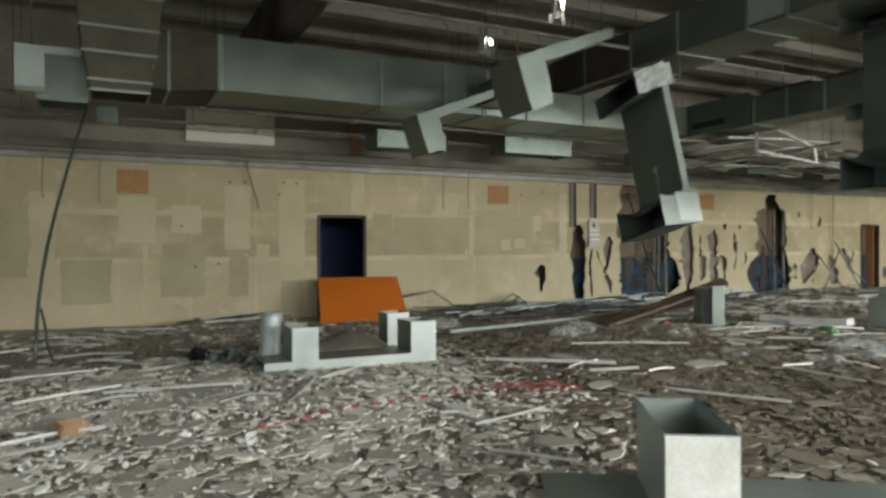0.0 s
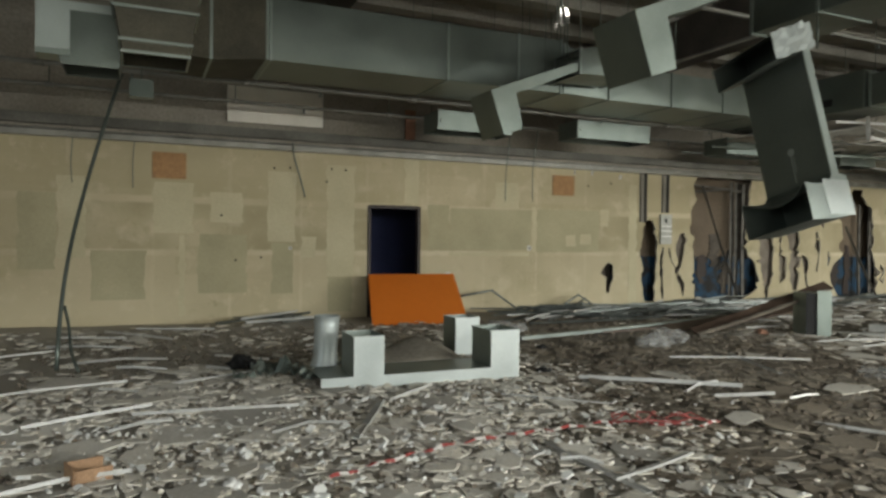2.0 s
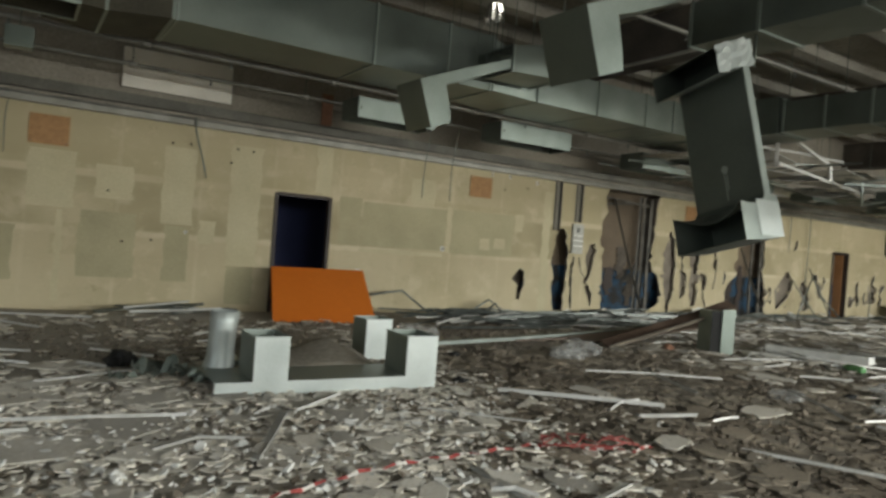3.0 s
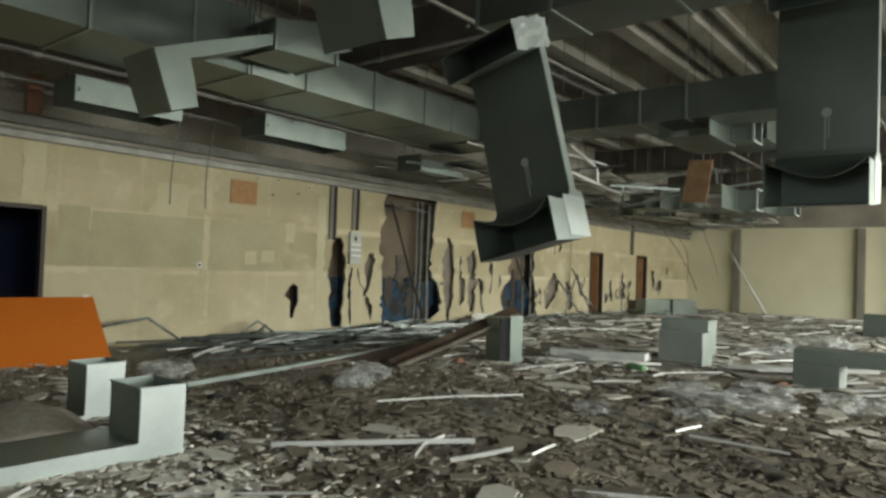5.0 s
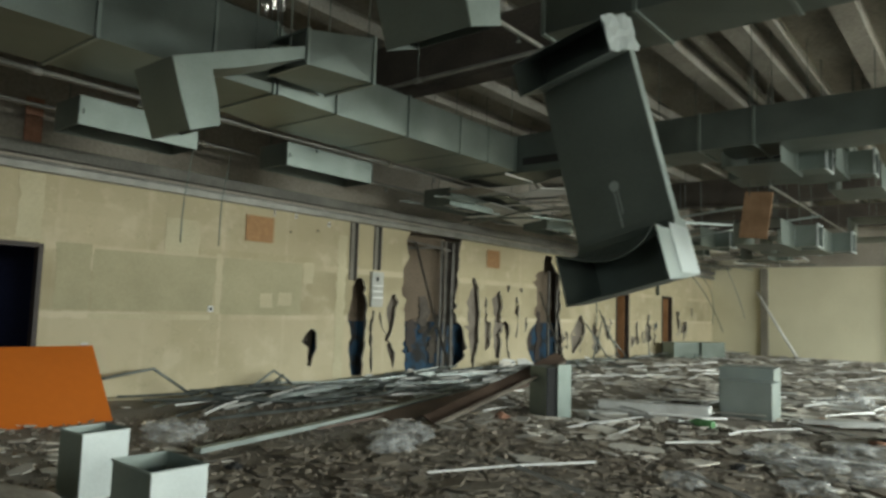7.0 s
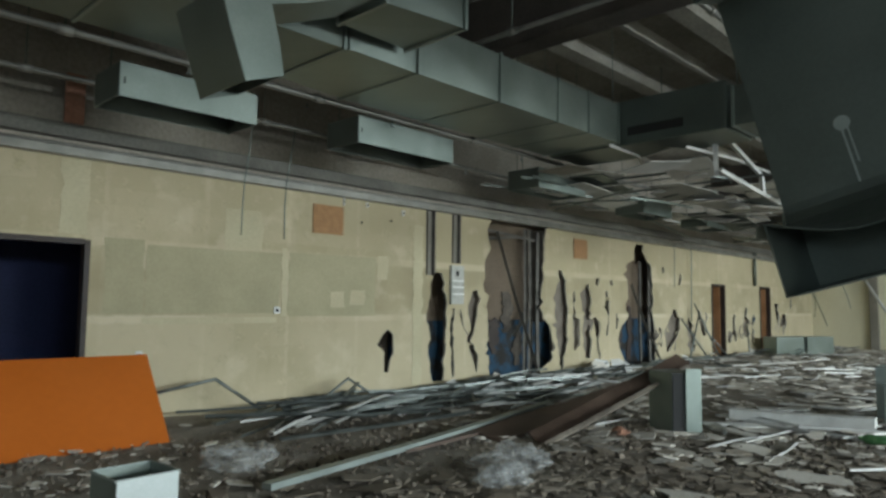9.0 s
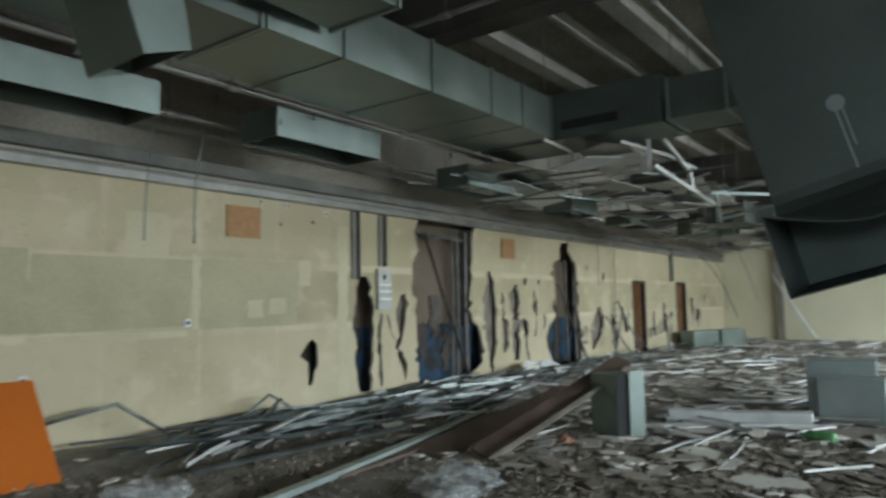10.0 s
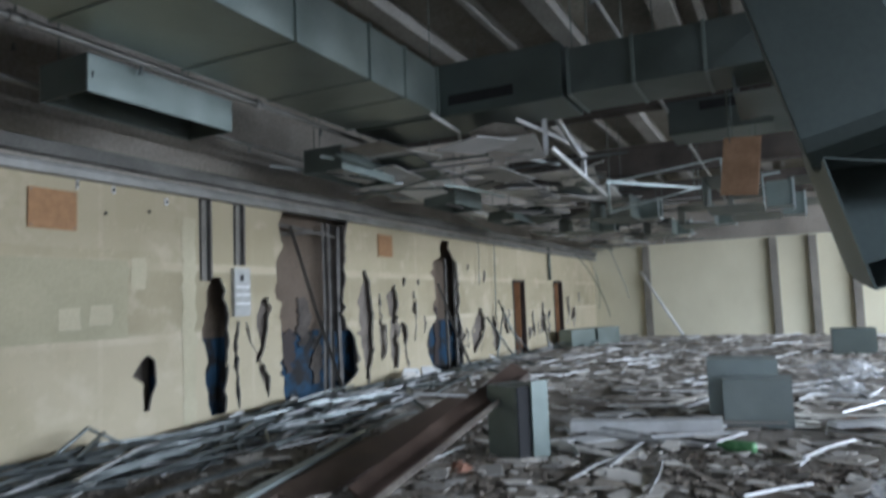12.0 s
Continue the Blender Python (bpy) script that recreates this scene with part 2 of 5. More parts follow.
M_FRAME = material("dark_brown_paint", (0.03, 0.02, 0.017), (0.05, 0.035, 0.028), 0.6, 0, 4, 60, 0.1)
M_DOOR = material("brown_door_veneer", (0.26, 0.125, 0.05), (0.36, 0.18, 0.08), 0.5, 0, 3, 60, 0.1)
M_TILE = vary(material("ceiling_board_fragment", (0.56, 0.525, 0.46), (0.74, 0.705, 0.635), 0.95, 0, 0.9, 45, 0.4), 0.68, 1.36)
M_TILE_ONE = vary(material("ceiling_board_piece", (0.52, 0.49, 0.43), (0.68, 0.65, 0.585), 0.95, 0, 0.9, 45, 0.4), 0.62, 1.25, False)
M_TILE_FAR = vary(material("dirty_board_fragment", (0.42, 0.39, 0.335), (0.62, 0.585, 0.52), 0.95, 0, 0.9, 45, 0.4), 0.55, 1.3)
M_CRUMB = vary(material("crushed_board", (0.13, 0.105, 0.08), (0.25, 0.215, 0.17), 0.95, 0, 0.5, 45, 0.4), 0.55, 1.3)
M_BROWNCHIP = vary(material("brown_board_fragment", (0.15, 0.122, 0.09), (0.25, 0.218, 0.172), 0.95, 0, 0.8, 45, 0.4), 0.6, 1.45)
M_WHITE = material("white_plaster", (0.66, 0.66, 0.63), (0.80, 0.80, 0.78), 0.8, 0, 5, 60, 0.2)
M_RED = material("red_tape", (0.36, 0.07, 0.065), (0.46, 0.11, 0.10), 0.45, 0, 5, 60, 0.05)
M_TAPE = material("white_tape", (0.70, 0.66, 0.62), (0.80, 0.76, 0.72), 0.45, 0, 5, 60, 0.05)
M_CARD = material("cardboard", (0.30, 0.18, 0.10), (0.40, 0.25, 0.15), 0.9, 0, 5, 60, 0.2)
M_BLACK = material("black_rubber", (0.008, 0.008, 0.008), (0.02, 0.02, 0.02), 0.85, 0, 5, 60, 0.1)
M_GREEN = material("green_bottle_plastic", (0.12, 0.30, 0.12), (0.20, 0.42, 0.18), 0.3, 0, 5, 60, 0.05)
M_FOIL = material("crumpled_foil", (0.75, 0.75, 0.73), (0.9, 0.9, 0.88), 0.22, 0.95, 8, 30, 0.8)

M_FILM = bpy.data.materials.new("clear_plastic_film")
M_FILM.use_nodes = True
_n, _l = M_FILM.node_tree.nodes, M_FILM.node_tree.links
_b = _n["Principled BSDF"]
_b.inputs["Base Color"].default_value, _b.inputs["Roughness"].default_value = (0.62, 0.63, 0.62, 1), 0.14
_t = _n.new("ShaderNodeBsdfTransparent")
_x = _n.new("ShaderNodeMixShader")
_z = _n.new("ShaderNodeTexNoise")
_z.inputs["Scale"].default_value, _z.inputs["Detail"].default_value = 9.0, 6.0
_r = _n.new("ShaderNodeMapRange")
_r.inputs["From Min"].default_value, _r.inputs["From Max"].default_value = 0.35, 0.65
_r.inputs["To Min"].default_value, _r.inputs["To Max"].default_value = 0.07, 0.5
_l.new(_z.outputs["Fac"], _r.inputs["Value"])
_l.new(_r.outputs["Result"], _x.inputs["Fac"])
_l.new(_t.outputs[0], _x.inputs[1])
_l.new(_b.outputs[0], _x.inputs[2])
_l.new(_x.outputs[0], _n["Material Output"].inputs["Surface"])

M_BULB = bpy.data.materials.new("lit_lamp")
M_BULB.use_nodes = True
M_BULB.node_tree.nodes["Principled BSDF"].inputs["Emission Color"].default_value = (1, 0.97, 0.9, 1)
M_BULB.node_tree.nodes["Principled BSDF"].inputs["Emission Strength"].default_value = 12.0


# ---- building blocks ----
def mesh_of(name, bm, *mats):
    me = bpy.data.meshes.new(name)
    bm.normal_update()
    bm.to_mesh(me)
    bm.free()
    for m in mats:
        me.materials.append(m)
    return me


def thing(name, at, label, category, group="", kind="", turn=None):
    ob = new(name)
    ob.empty_display_size = 0.1
    ob.matrix_world = Matrix.Translation(at) @ (turn.to_4x4() if turn else Matrix())
    return tagged(ob, label, category, group, kind)


def part(name, bm, mat, parent, label=""):
    ob = new(name, mesh_of(name, bm, *(mat if isinstance(mat, (tuple, list)) else (mat,))))
    ob.parent = parent
    return tagged(ob, label)


def single(name, bm, mat, label, category, group="", kind="", at=(0, 0, 0)):
    ob = new(name, mesh_of(name, bm, *(mat if isinstance(mat, (tuple, list)) else (mat,))))
    ob.location = at
    return tagged(ob, label, category, group, kind)


def box(bm, lo, hi, m=None, mi=0):
    co = [(x, y, z) for x in (lo[0], hi[0]) for y in (lo[1], hi[1]) for z in (lo[2], hi[2])]
    vs = [bm.verts.new(m @ Vector(c) if m else c) for c in co]
    for f in ((0, 1, 3, 2), (4, 6, 7, 5), (0, 4, 5, 1), (2, 3, 7, 6), (0, 2, 6, 4), (1, 5, 7, 3)):
        bm.faces.new([vs[i] for i in f]).material_index = mi
    return vs


def boxed(lo, hi, bevel=0.0):
    bm = bmesh.new()
    box(bm, lo, hi)
    if bevel:
        bmesh.ops.bevel(bm, geom=bm.edges[:], offset=bevel, segments=2, affect="EDGES")
    return bm


def cable(bm, pts, r=0.008, n=6):
    """A round rod through points."""
    pts = [Vector(p) for p in pts]
    rings = []
    for i, p in enumerate(pts):
        d = (pts[min(i + 1, len(pts) - 1)] - pts[max(i - 1, 0)]).normalized()
        a = d.orthogonal().normalized()
        b = d.cross(a)
        if rings:
            pa = (rings[-1][0].co - pts[i - 1]).normalized()
            a = (pa - d * pa.dot(d)).normalized()
            b = d.cross(a)
        rings.append([bm.verts.new(p + r * (math.cos(k * math.tau / n) * a + math.sin(k * math.tau / n) * b)) for k in range(n)])
    for u, w in zip(rings, rings[1:]):
        for k in range(n):
            bm.faces.new((u[k], u[(k + 1) % n], w[(k + 1) % n], w[k])).smooth = True
    bm.faces.new(rings[0][::-1])
    bm.faces.new(rings[-1])
    return bm


def tube(loops, wall=0.006, crease=0.0):
    """A sheet-metal tube, open at both ends, through rectangular loops of four corners; crease: the cross-break of its panels."""
    bm = bmesh.new()
    out, inn = [], []
    for lp in loops:
        lp = [Vector(p) for p in lp]
        c = sum(lp, Vector()) / 4
        out.append([bm.verts.new(p) for p in lp])
        inn.append([bm.verts.new(p + (c - p).normalized() * wall * 1.4) for p in lp])
    for i in range(len(loops) - 1):
        mid = sum((v.co for v in out[i] + out[i + 1]), Vector()) / 8
        for k in range(4):
            q = (out[i][k], out[i][(k + 1) % 4], out[i + 1][(k + 1) % 4], out[i + 1][k])
            if crease:
                c = sum((v.co for v in q), Vector()) / 4
                nrm = (q[1].co - q[0].co).cross(q[3].co - q[0].co).normalized()
                if nrm.dot(c - mid) < 0:
                    nrm = -nrm
                cv = bm.verts.new(c + nrm * crease)
                for e in range(4):
                    bm.faces.new((q[e], q[(e + 1) % 4], cv))
            else:
                bm.faces.new(q)
            bm.faces.new((inn[i][k], inn[i + 1][k], inn[i + 1][(k + 1) % 4], inn[i][(k + 1) % 4]))
    for e in (0, -1):
        for k in range(4):
            bm.faces.new((out[e][k], inn[e][k], inn[e][(k + 1) % 4], out[e][(k + 1) % 4]))
    bmesh.ops.recalc_face_normals(bm, faces=bm.faces[:])
    return bm


def rect_loop(c, a, b, w, h):
    c, a, b = Vector(c), Vector(a), Vector(b)
    return [c - a * w / 2 - b * h / 2, c + a * w / 2 - b * h / 2, c + a * w / 2 + b * h / 2, c - a * w / 2 + b * h / 2]


def flange(lp, out=0.035, deep=0.03, axis=(1, 0, 0)):
    """A raised rim round a duct's joint."""
    bm = bmesh.new()
    lp = [Vector(p) for p in lp]
    c = sum(lp, Vector()) / 4
    ax = Vector(axis) * deep / 2
    big = [p + (p - c).normalized() * out for p in lp]
    a = [bm.verts.new(p - ax) for p in lp]
    b = [bm.verts.new(p - ax) for p in big]
    d = [bm.verts.new(p + ax) for p in big]
    e = [bm.verts.new(p + ax) for p in lp]
    for u, w in ((a, b), (b, d), (d, e)):
        for k in range(4):
            bm.faces.new((u[k], u[(k + 1) % 4], w[(k + 1) % 4], w[k]))
    bmesh.ops.recalc_face_normals(bm, faces=bm.faces[:])
    return bm


def duct_run(name, stations, axis, mat, label, rim=0.03, crease=0.012, group="ducts under the ceiling"):
    """A straight or tapering duct: stations are (centre, width, height); a section between each two, a rim at each joint."""
    ax = Vector(axis)
    side = Vector((0, 1, 0)) if abs(ax.x) > 0.5 else Vector((1, 0, 0))
    up = Vector((0, 0, 1)) if abs(ax.z) < 0.5 else Vector((0, 1, 0))
    base = Vector(stations[0][0])
    t = thing(name, base, label, "duct", group)
    loops = [rect_loop(Vector(c) - base, side, up, w, h) for c, w, h in stations]
    for u, w in zip(loops, loops[1:]):
        part("section", tube((u, w), 0.006, crease), mat, t)
    for lp in loops:
        part("flange", flange(lp, rim, 0.035, axis), M_GALV, t)
    for (c, w, h) in (stations[0], stations[-1]):
        e = side * (w / 2 - 0.05)
        rods(t, 5.785, [Vector(c) + e + up * (h / 2 - 0.01) - ax * (0.04 if c == stations[-1][0] else -0.04), Vector(c) - e + up * (h / 2 - 0.01) - ax * (0.04 if c == stations[-1][0] else -0.04)])
    return t


def rods(t, tops, points, r=0.007):
    """Thin hanger rods from points of a thing up to the given height."""
    inv = t.matrix_basis.inverted()
    for x, y, z in points:
        bm = bmesh.new()
        cable(bm, [inv @ Vector((x, y, z)), inv @ Vector((x, y, tops))], r, 6)
        part("hanger_rod", bm, M_GALV_D, t, "thin steel hanger")
    return t


def chip(bm, c, size, thick, tilt, rnd, mi=0):
    """A broken flat piece of board."""
    big = size > 0.5
    n = rnd.choice((9, 10, 11, 12)) if big else rnd.choice((4, 5, 5, 6))
    yaw = rnd.uniform(0, math.tau)
    rot = Euler((rnd.gauss(0, tilt), rnd.gauss(0, tilt), yaw)).to_matrix()
    sq = rnd.uniform(0.45, 1.0)
    top, low = [], []
    for k in range(n):
        a = (k + rnd.uniform(-0.28, 0.28)) * math.tau / n
        r = size * 0.5 * rnd.uniform(0.55 if big else 0.75, 1.15)
        p = Vector((math.cos(a) * r, math.sin(a) * r * sq, 0))
        top.append(bm.verts.new(Vector(c) + rot @ (p + Vector((0, 0, thick / 2)))))
        low.append(bm.verts.new(Vector(c) + rot @ (p * 1.03 - Vector((0, 0, thick / 2)))))
    bm.faces.new(top).material_index = mi
    bm.faces.new(low[::-1]).material_index = mi
    for k in range(n):
        bm.faces.new((low[k], low[(k + 1) % n], top[(k + 1) % n], top[k])).material_index = mi


def angle_strip(bm, a, b, w=0.03, h=0.025, roll=0.0, bend=0.0, rnd=None):
    """A thin metal angle or T from a to b, bent in the middle."""
    a, b = Vector(a), Vector(b)
    d = (b - a).normalized()
    s = d.cross(Vector((0, 0, 1)))
    s = (s if s.length > 1e-3 else Vector((1, 0, 0))).normalized()
    u = s.cross(d)
    rot = Matrix.Rotation(roll, 3, d)
    s, u = rot @ s, rot @ u
    pts = [a, a.lerp(b, 0.5) + s * bend + u * abs(bend) * 0.3, b]
    prof = [(-w / 2, 0), (w / 2, 0), (w / 2, h), (w / 2 - 0.004, h), (w / 2 - 0.004, 0.004), (-w / 2, 0.004)]
    rings = [[bm.verts.new(p + s * x + u * y) for x, y in prof] for p in pts]
    for p, q in zip(rings, rings[1:]):
        for k in range(6):
            bm.faces.new((p[k], p[(k + 1) % 6], q[(k + 1) % 6], q[k]))
    bm.faces.new(rings[0][::-1])
    bm.faces.new(rings[-1])


# ---- setting ----
def lift(x, y):
    """Height of the rubble bed over the slab."""
    v = noise.fractal(Vector((x * 0.45, y * 0.45, 0.3)), 1.0, 2.0, 4)
    heap = 0.08 * math.exp(-((y - 13.3) / 0.9) ** 2)
    return max(0.004, 0.03 + 0.05 * v + heap)


X0, X1, Y0, Y1 = ROOM
NX, NY = 200, 120
gx = [X0 + (X1 - X0) * i / NX for i in range(NX + 1)]
gy = [Y0 + (Y1 + 2.2 - Y0) * j / NY for j in range(NY + 1)]
bm = bmesh.new()
grid = [[bm.verts.new((x, y, lift(x, y) if y < Y1 else 0.02)) for y in gy] for x in gx]
for i in range(NX):
    for j in range(NY):
        bm.faces.new((grid[i][j], grid[i + 1][j], grid[i + 1][j + 1], grid[i][j + 1])).smooth = True
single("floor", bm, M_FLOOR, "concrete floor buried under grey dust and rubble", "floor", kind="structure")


def jag(x0, x1, z0, z1, seed, rough=0.12, steps=9, taper=0.0):
    """A torn hole: a ragged upright outline."""
    r = random.Random(seed)
    w = x1 - x0
    steps = steps * 2
    left, right = [], []
    da = db = 0.0
    for k in range(steps + 1):
        f = k / steps
        narrow = taper * w * 0.5 * (abs(2 * f - 1) ** 2)
        da = 0.35 * da + r.uniform(-1, 1) * rough * w * 0.55 + (r.choice((-1, 1)) * 0.05 if r.random() < 0.22 else 0)
        db = 0.35 * db + r.uniform(-1, 1) * rough * w * 0.55 + (r.choice((-1, 1)) * 0.05 if r.random() < 0.22 else 0)
        za = z0 + (z1 - z0) * f + (r.uniform(-0.45, 0.45) * (z1 - z0) / steps if 0 < k < steps else 0)
        zb = z0 + (z1 - z0) * f + (r.uniform(-0.45, 0.45) * (z1 - z0) / steps if 0 < k < steps else 0)
        a = x0 + narrow + da
        left.append((a, za))
        right.append((max(x1 - narrow + db, a + 0.015), zb))
    return left[::-1] + right


def tear(seed, *rows, rough=0.024):
    """A torn hole from rows (height, from x, to x), top first; its edges broken at random between them."""
    r = random.Random(seed)
    left, right = [], []
    for (za, la, ra), (zb, lb, rb) in zip(rows, rows[1:]):
        n = max(1, round((za - zb) / r.uniform(0.075, 0.15)))
        for k in range(n):
            f = (k + (r.uniform(-0.3, 0.3) if k else 0)) / n
            z = za + (zb - za) * f
            a = la + (lb - la) * f + r.gauss(0, rough) + (r.choice((-1, 1)) * rough * 1.6 if r.random() < 0.15 else 0)
            b = ra + (rb - ra) * f + r.gauss(0, rough) + (r.choice((-1, 1)) * rough * 1.6 if r.random() < 0.15 else 0)
            left.append((a, z))
            right.append((max(b, a + 0.014), z + r.uniform(-0.012, 0.012)))
    z, a, b = rows[-1]
    left.append((a, z))
    right.append((max(b, a + 0.014), z))
    return left[::-1] + right


def opening(x0, x1, h):
    return [(x0, 0.0), (x1, 0.0), (x1, h), (x0, h)]


DOORS = ((3.985, 5.02, 2.155), (21.75, 22.69, 2.16), (25.52, 26.46, 2.18))
HOLES = [opening(*d) for d in DOORS]
HOLES.append(tear(1, (1.08, 9.44, 9.50), (1.0, 9.32, 9.60), (0.85, 9.30, 9.58), (0.74, 9.38, 9.60), (0.62, 9.40, 9.56), (0.42, 9.41, 9.50), rough=0.03))
# service slot, trunking slots and cracks beside the electrical panel
HOLES += [
    tear(2, (2.02, 10.55, 10.66), (1.84, 10.43, 10.78), (1.34, 10.37, 10.79), (0.81, 10.39, 10.80), (0.50, 10.39, 10.79), (0.20, 10.48, 10.74)),
    [(10.29, 1.98), (10.52, 1.96), (10.51, 3.1), (10.28, 3.1)],
    [(10.91, 2.2), (11.15, 2.2), (11.15, 3.1), (10.91, 3.1)],
    tear(3, (1.42, 10.96, 11.02), (0.90, 10.89, 10.96), (0.58, 10.91, 11.02), (0.24, 10.97, 11.01), rough=0.016),
    tear(4, (1.74, 11.47, 11.57), (1.60, 11.39, 11.64), (1.32, 11.37, 11.63), (1.04, 11.42, 11.55), (0.93, 11.40, 11.45), (0.76, 11.37, 11.51), (0.59, 11.39, 11.64), (0.50, 11.47, 11.69), (0.30, 11.57, 11.60)),
    tear(5, (1.40, 11.14, 11.17), (1.10, 11.22, 11.25), (0.92, 11.36, 11.39), rough=0.012),
]
# walk-through opening
HOLES.append(tear(6, (3.07, 11.97, 13.71), (2.86, 11.88, 13.66), (2.60, 11.93, 13.60), (2.22, 11.80, 13.60), (1.73, 11.78, 13.54), (1.66, 11.90, 13.54), (1.23, 11.93, 13.60), (1.10, 11.93, 13.84), (0.85, 11.90, 13.95), (0.61, 11.89, 13.96), (0.36, 11.96, 13.89), (0.19, 11.96, 13.49), (0.02, 12.01, 13.43), rough=0.034))
HOLES += [
    tear(7, (2.22, 14.18, 14.22), (2.02, 14.14, 14.37), (1.64, 13.99, 14.46), (1.26, 14.02, 14.46), (0.93, 14.02, 14.42), (0.58, 14.16, 14.39), (0.15, 14.20, 14.26), rough=0.036),
    tear(8, (1.80, 14.69, 14.73), (1.25, 14.65, 14.79), (1.18, 14.68, 14.95), (0.69, 14.68, 14.92), (0.55, 14.72, 14.76)),
    tear(9, (1.95, 15.21, 15.25), (1.75, 15.01, 15.38), (1.39, 15.01, 15.38), (1.25, 15.06, 15.26), (1.17, 15.06, 15.42), (0.74, 15.09, 15.41), (0.36, 15.15, 15.34), rough=0.034),
    tear(10, (2.10, 15.60, 15.72), (1.95, 15.58, 15.68), rough=0.03),
    tear(11, (2.08, 16.22, 16.30), (1.97, 16.20, 16.30), rough=0.03),
    tear(12, (1.84, 16.04, 16.09), (1.46, 15.99, 16.18), (1.23, 16.07, 16.13), (0.83, 16.0, 16.07)),
    tear(13, (1.24, 15.48, 15.60), (1.01, 15.56, 15.82), (0.87, 15.56, 15.71), (0.65, 15.60, 15.66), (0.32, 15.72, 15.76)),
    tear(14, (1.33, 16.46, 16.54), (0.97, 16.42, 16.47)),
]
# second opening
HOLES.append(tear(15, (3.0, 17.35, 17.78), (2.60, 17.30, 17.85), (2.52, 16.97, 18.1), (2.03, 16.94, 18.24), (1.20, 16.93, 18.26), (1.04, 16.67, 18.31), (0.79, 16.50, 18.40), (0.46, 16.57, 18.43), (0.21, 16.82, 18.35), (0.08, 17.08, 18.28), rough=0.045))
HOLES += [
    tear(16, (1.42, 19.38, 19.50), (1.07, 19.04, 19.70), (0.90, 18.86, 19.66), (0.63, 18.87, 19.46), (0.35, 18.93, 19.08), rough=0.06),
    tear(17, (1.22, 20.17, 20.30), (0.86, 20.11, 20.52), (0.48, 20.14, 20.60), (0.29, 20.27, 20.55), rough=0.05),
    tear(18, (1.42, 20.80, 20.93), (1.13, 20.91, 21.2), (0.70, 21.15, 21.38), rough=0.05),
    tear(19, (2.36, 19.72, 19.86), (2.08, 19.62, 19.76), rough=0.04),
    tear(20, (2.50, 18.75, 18.88), (2.36, 18.72, 18.85), rough=0.04),
    tear(21, (0.98, 18.55, 18.62), (0.5, 18.6, 18.7), rough=0.04),
    tear(22, (0.80, 22.89, 23.05), (0.44, 22.92, 23.08), rough=0.04),
    tear(23, (1.30, 23.23, 23.38), (0.87, 23.27, 23.52), (0.50, 23.33, 23.52), rough=0.05),
    tear(24, (1.50, 24.26, 24.44), (1.06, 24.12, 24.52), (0.58, 24.18, 24.46), rough=0.06),
    tear(25, (0.95, 23.75, 23.9), (0.55, 23.8, 23.95), rough=0.05),
    tear(26, (1.2, 24.85, 25.0), (0.5, 24.8, 24.95), rough=0.05),
    tear(27, (1.65, 26.9, 27.3), (1.45, 27.0, 27.2), (1.0, 27.1, 27.3), rough=0.05),
    tear(28, (1.28, 27.55, 27.9), (1.0, 27.4, 28.1), (0.86, 27.4, 27.65), rough=0.06),
    tear(29, (1.8, 28.5, 28.65), (1.5, 28.5, 28.6), rough=0.05),
]
rnd = random.Random(71)
for x0, x1, count in ((18.5, 21.5, 9), (22.9, 25.3, 8), (26.7, 28.6, 5)):
    for k in range(count):
        x, z = rnd.uniform(x0, x1), rnd.uniform(0.35, 0.95)
        h, w = rnd.uniform(0.15, 0.55), rnd.uniform(0.05, 0.14)
        HOLES.append(tear(100 + k + int(x0), (z + h, x, x + 0.03), (z + h * 0.6, x - w / 2, x + w / 2), (z + h * 0.3, x - w / 3, x + w / 2), (z, x, x + 0.03), rough=0.03))
HOLES = [[(min(max(x, X0), X1), max(z, 0.0)) for x, z in h] for h in HOLES]


def holed_wall(name, y, thick, x0, x1, z0, z1, holes, mat, label):
    from_geo = delaunay_2d_cdt
    pts = [Vector((x0, z0)), Vector((x1, z0)), Vector((x1, z1)), Vector((x0, z1))]
    links = [(0, 1), (1, 2), (2, 3), (3, 0)]
    for h in holes:
        k = len(pts)
        pts += [Vector(p) for p in h]
        links += [(k + i, k + (i + 1) % len(h)) for i in range(len(h))]
    vs, _, fs, _, _, _ = from_geo(pts, links, [], 0, 1e-4)

    def torn(c):
        for h in holes:
            odd = False
            for (ax, az), (bx, bz) in zip(h, h[1:] + h[:1]):
                if (az > c.y) != (bz > c.y) and c.x < ax + (c.y - az) / (bz - az) * (bx - ax):
                    odd = not odd
            if odd:
                return True
        return False

    bm = bmesh.new()
    fr = [bm.verts.new((v.x, y, v.y)) for v in vs]
    bk = [bm.verts.new((v.x, y + thick, v.y)) for v in vs]
    edges = {}
    for f in fs:
        if torn(sum((vs[i] for i in f), Vector((0, 0))) / len(f)):
            continue
        bm.faces.new([fr[i] for i in f])
        bm.faces.new([bk[i] for i in f][::-1])
        for i in range(len(f)):
            e = (f[i], f[(i + 1) % len(f)])
            edges[e] = edges.get(e, 0) + 1
    for (i, j) in [e for e in edges if (e[1], e[0]) not in edges]:
        q = bm.faces.new((fr[j], fr[i], bk[i], bk[j]))
        q.material_index = 1
    bmesh.ops.delete(bm, geom=[v for v in bm.verts if not v.link_faces], context="VERTS")
    bmesh.ops.recalc_face_normals(bm, faces=bm.faces[:])
    return single(name, bm, (mat, M_TILE_ONE), label, "wall", kind="structure")


